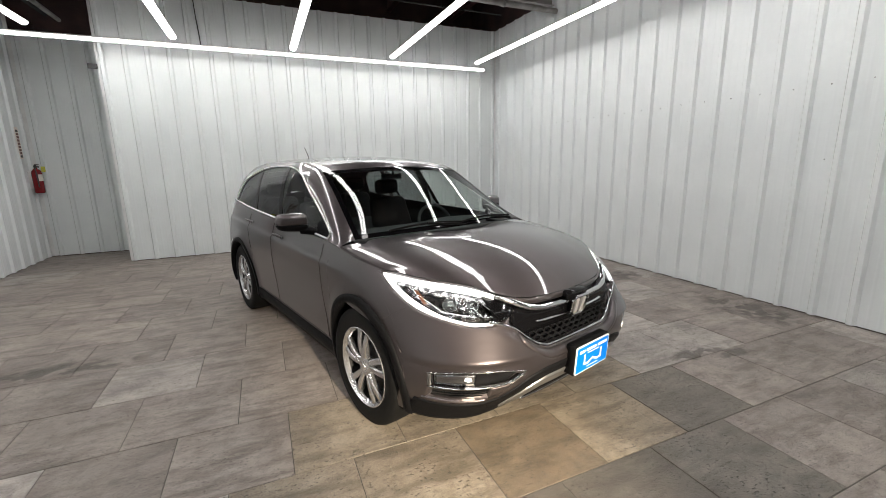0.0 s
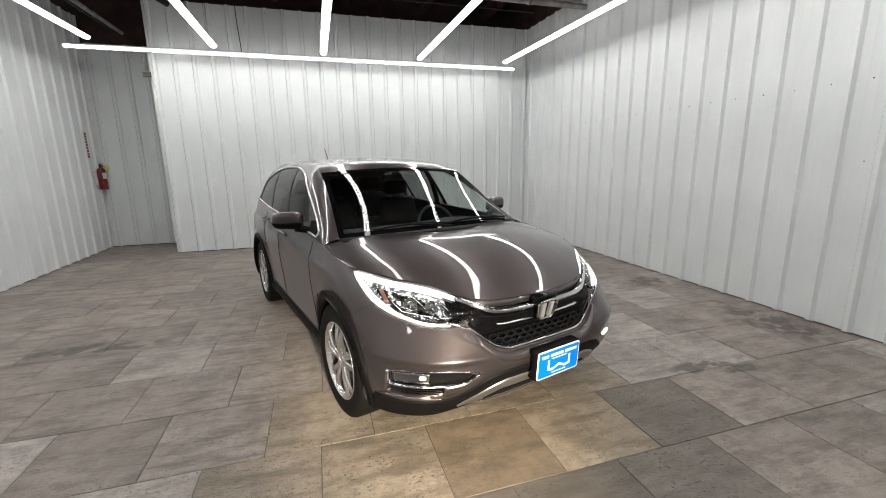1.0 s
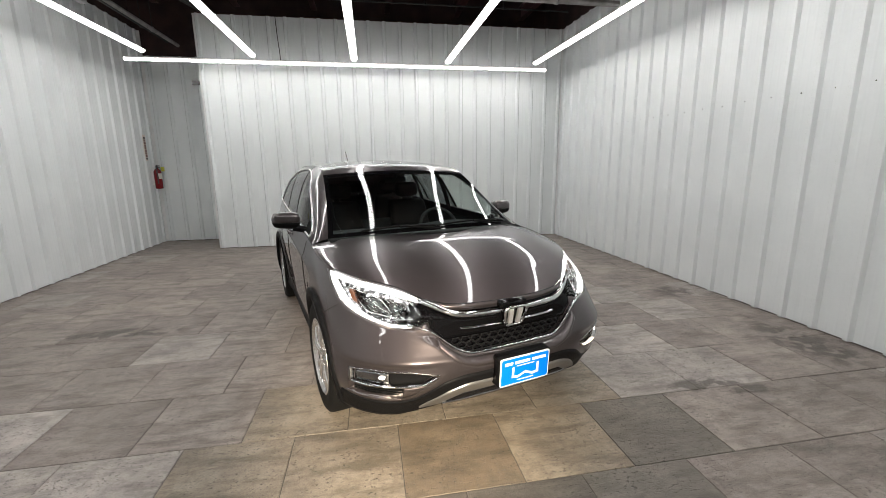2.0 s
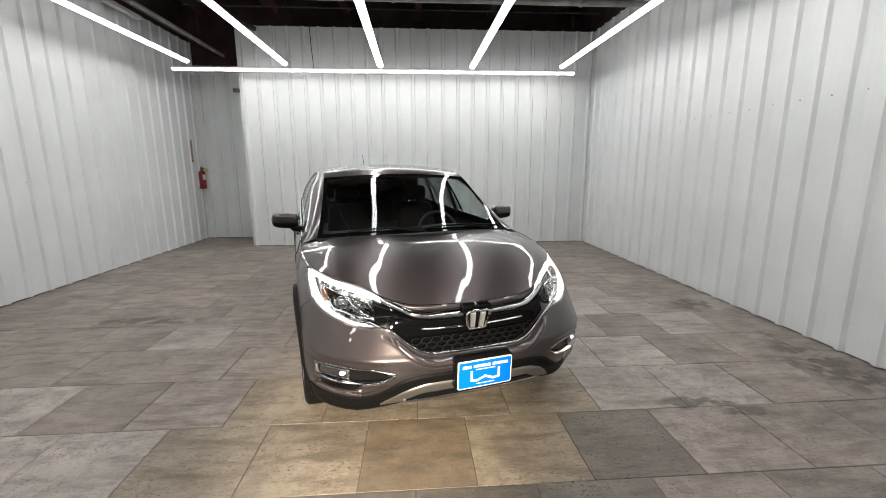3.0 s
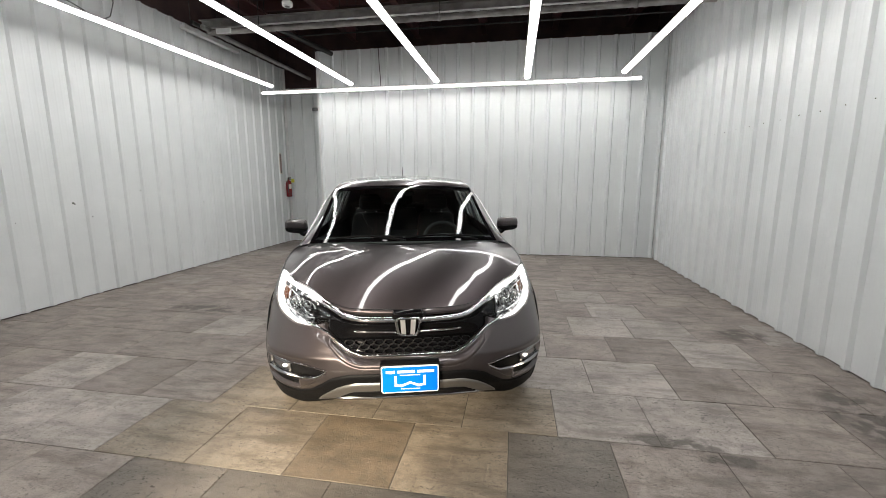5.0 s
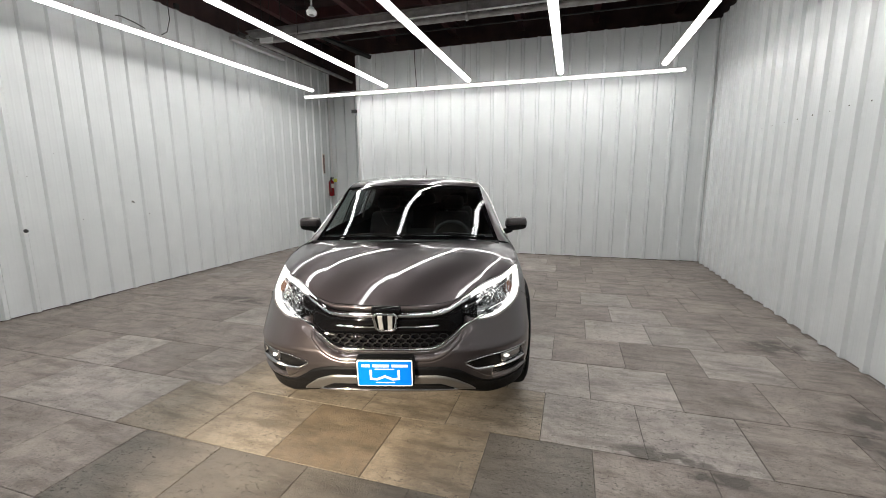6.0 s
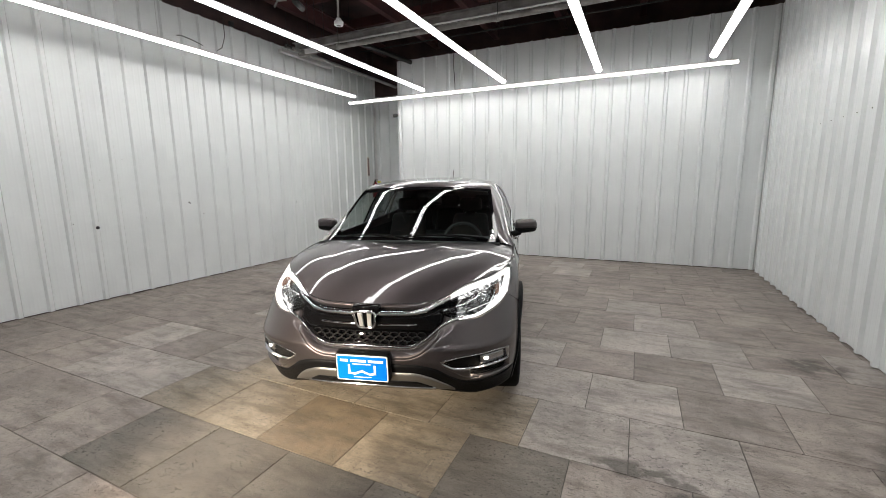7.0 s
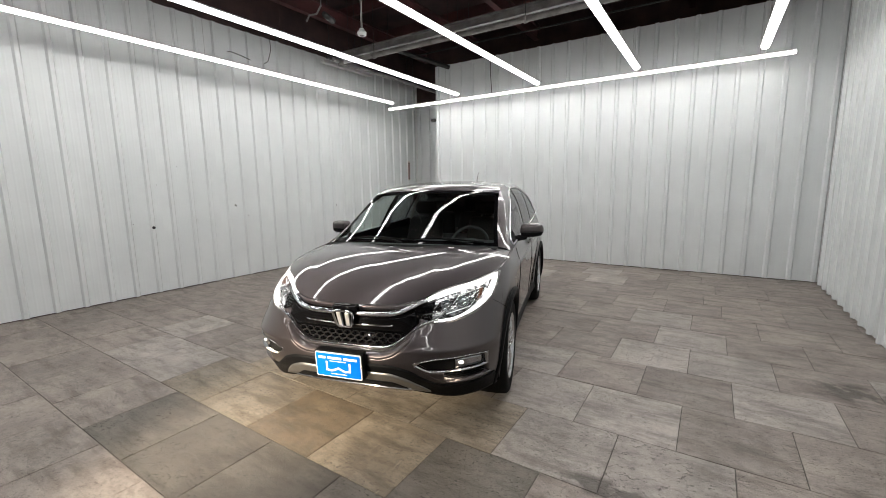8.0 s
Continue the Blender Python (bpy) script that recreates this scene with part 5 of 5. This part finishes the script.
        if spill is None:
            spill = v
        else:
            g = n.new("ShaderNodeMath")
            g.operation = "MAXIMUM"
            l.new(spill, g.inputs[0])
            l.new(v, g.inputs[1])
            spill = g.outputs[0]
    blotch = n.new("ShaderNodeTexNoise")
    blotch.inputs["Scale"].default_value, blotch.inputs["Detail"].default_value = 7, 6
    l.new(geo.outputs["Position"], blotch.inputs["Vector"])
    g = n.new("ShaderNodeMath")
    g.operation = "MULTIPLY"
    l.new(spill, g.inputs[0])
    l.new(ramp(blotch.outputs["Fac"], 0.42, 0.56), g.inputs[1])
    c = mixc(ramp(g.outputs[0], 0.1, 0.5, 0, 0.72), c, (0.05, 0.04, 0.034))
    l.new(c, bs.inputs["Base Color"])
    l.new(ramp(mottle, 0.3, 0.7, 0.34, 0.6), bs.inputs["Roughness"])
    k = n.new("ShaderNodeBump")
    k.inputs["Strength"].default_value, k.inputs["Distance"].default_value = 1.0, 0.009
    hh = n.new("ShaderNodeMath")
    hh.operation = "SUBTRACT"
    l.new(ramp(grainy, 0, 1, 0, 0.35), hh.inputs[0])
    l.new(ramp(pits, 0, 1, 0, 0.3 + pitted), hh.inputs[1])
    l.new(hh.outputs[0], k.inputs["Height"])
    l.new(k.outputs[0], bs.inputs["Normal"])
    return m


STONE = stone("grey_stone_tile", (0.239, 0.202, 0.179), (0.354, 0.305, 0.270), (0.113, 0.092, 0.080), 0, 0.35, 0.25)
STONE_WARM = stone("beige_stone_tile", (0.248, 0.203, 0.152), (0.359, 0.303, 0.238), (0.111, 0.089, 0.063), 3, 0.5, 0.4)
STONE_PALE = stone("pale_stone_tile", (0.317, 0.281, 0.254), (0.448, 0.402, 0.370), (0.167, 0.144, 0.128), 7, 0.35, 0.35)
STONE_BROWN = stone("brown_stone_tile", (0.163, 0.124, 0.085), (0.239, 0.189, 0.132), (0.082, 0.065, 0.045), 5, 0.55, 0.35)
STONE_VEIN = stone("veined_stone_tile", (0.300, 0.240, 0.173), (0.437, 0.360, 0.267), (0.139, 0.111, 0.081), 9, 0.9, 0.3)


def tile_mesh(mat):
    bm = bmesh.new()
    sx, sy, t, b = PITCH_X / 2 - 0.0022, PITCH_Y / 2 - 0.0022, 0.012, 0.002
    def ring(x, y, z):
        return [(-x, -y, z), (x, -y, z), (x, y, z), (-x, y, z)]
    vs = grid(bm, [ring(sx, sy, -t), ring(sx, sy, -b), ring(sx - b, sy - b, 0)], close=True)
    bm.faces.new(vs[-1])
    bmesh.ops.recalc_face_normals(bm, faces=bm.faces)
    return mesh_of(bm, "tile", mat, smooth=False)


STONE_BEIGE = stone("pale_beige_stone_tile", (0.140, 0.122, 0.103), (0.196, 0.175, 0.150), (0.070, 0.060, 0.048), 13, 0.4, 0.45)
STONE_DULL = stone("dark_stone_tile", (0.108, 0.095, 0.081), (0.158, 0.141, 0.121), (0.064, 0.055, 0.045), 11)
TILES = [tile_mesh(STONE), tile_mesh(STONE_WARM), tile_mesh(STONE_PALE), tile_mesh(STONE_DULL), tile_mesh(STONE_BROWN), tile_mesh(STONE_VEIN), tile_mesh(STONE_BEIGE)]
floor = bpy.data.objects["floor"]
dice = random.Random(5)
far = []
for r in range(-11, 13):
    y0 = ROW0 + r * PITCH_Y
    off = JOINTS.get(r, dice.random() * PITCH_X)
    y1 = min(y0 + PITCH_Y, ALCOVE)
    for c in range(-12, 9):
        x0, x1 = off + c * PITCH_X, off + (c + 1) * PITCH_X
        x0, x1 = max(x0, LEFT - 0.02), min(x1, RIGHT + 0.02)
        if x1 - x0 < 0.03 or y1 - y0 < 0.03:
            continue
        kind = 4 if (r, c) == (-1, 0) else 5 if (r, c) == (-1, 1) else 6 if (r, c) in BEIGE else 1 if (r, c) in WARM else 2 if (r, c) in PALE else 3 if (r, c) in DULL else 2 if dice.random() < 0.06 else 0
        m = Matrix.Translation(((x0 + x1) / 2, (y0 + y1) / 2, dice.uniform(-0.0012, 0.0012))) @ Matrix.Rotation(math.pi * dice.randrange(2), 4, "Z") @ Matrix.Rotation(dice.uniform(-0.0015, 0.0015), 4, "X") @ Matrix.Diagonal(((x1 - x0) / PITCH_X, (y1 - y0) / PITCH_Y, 1, 1))
        if y0 < -1.6:
            far.append((m, kind))
            continue
        ob = new("tile", TILES[kind])
        ob.parent = floor
        ob.matrix_basis = m
bm = bmesh.new()
for m, kind in far:
    q = bmesh.new()
    q.from_mesh(TILES[0])
    q.transform(m)
    tmp = bpy.data.meshes.new("tmp")
    q.to_mesh(tmp)
    q.free()
    bm.from_mesh(tmp)
    bpy.data.meshes.remove(tmp)
tagged(part("far_tiles", bm, STONE, floor, smooth=False), kind="stuff")
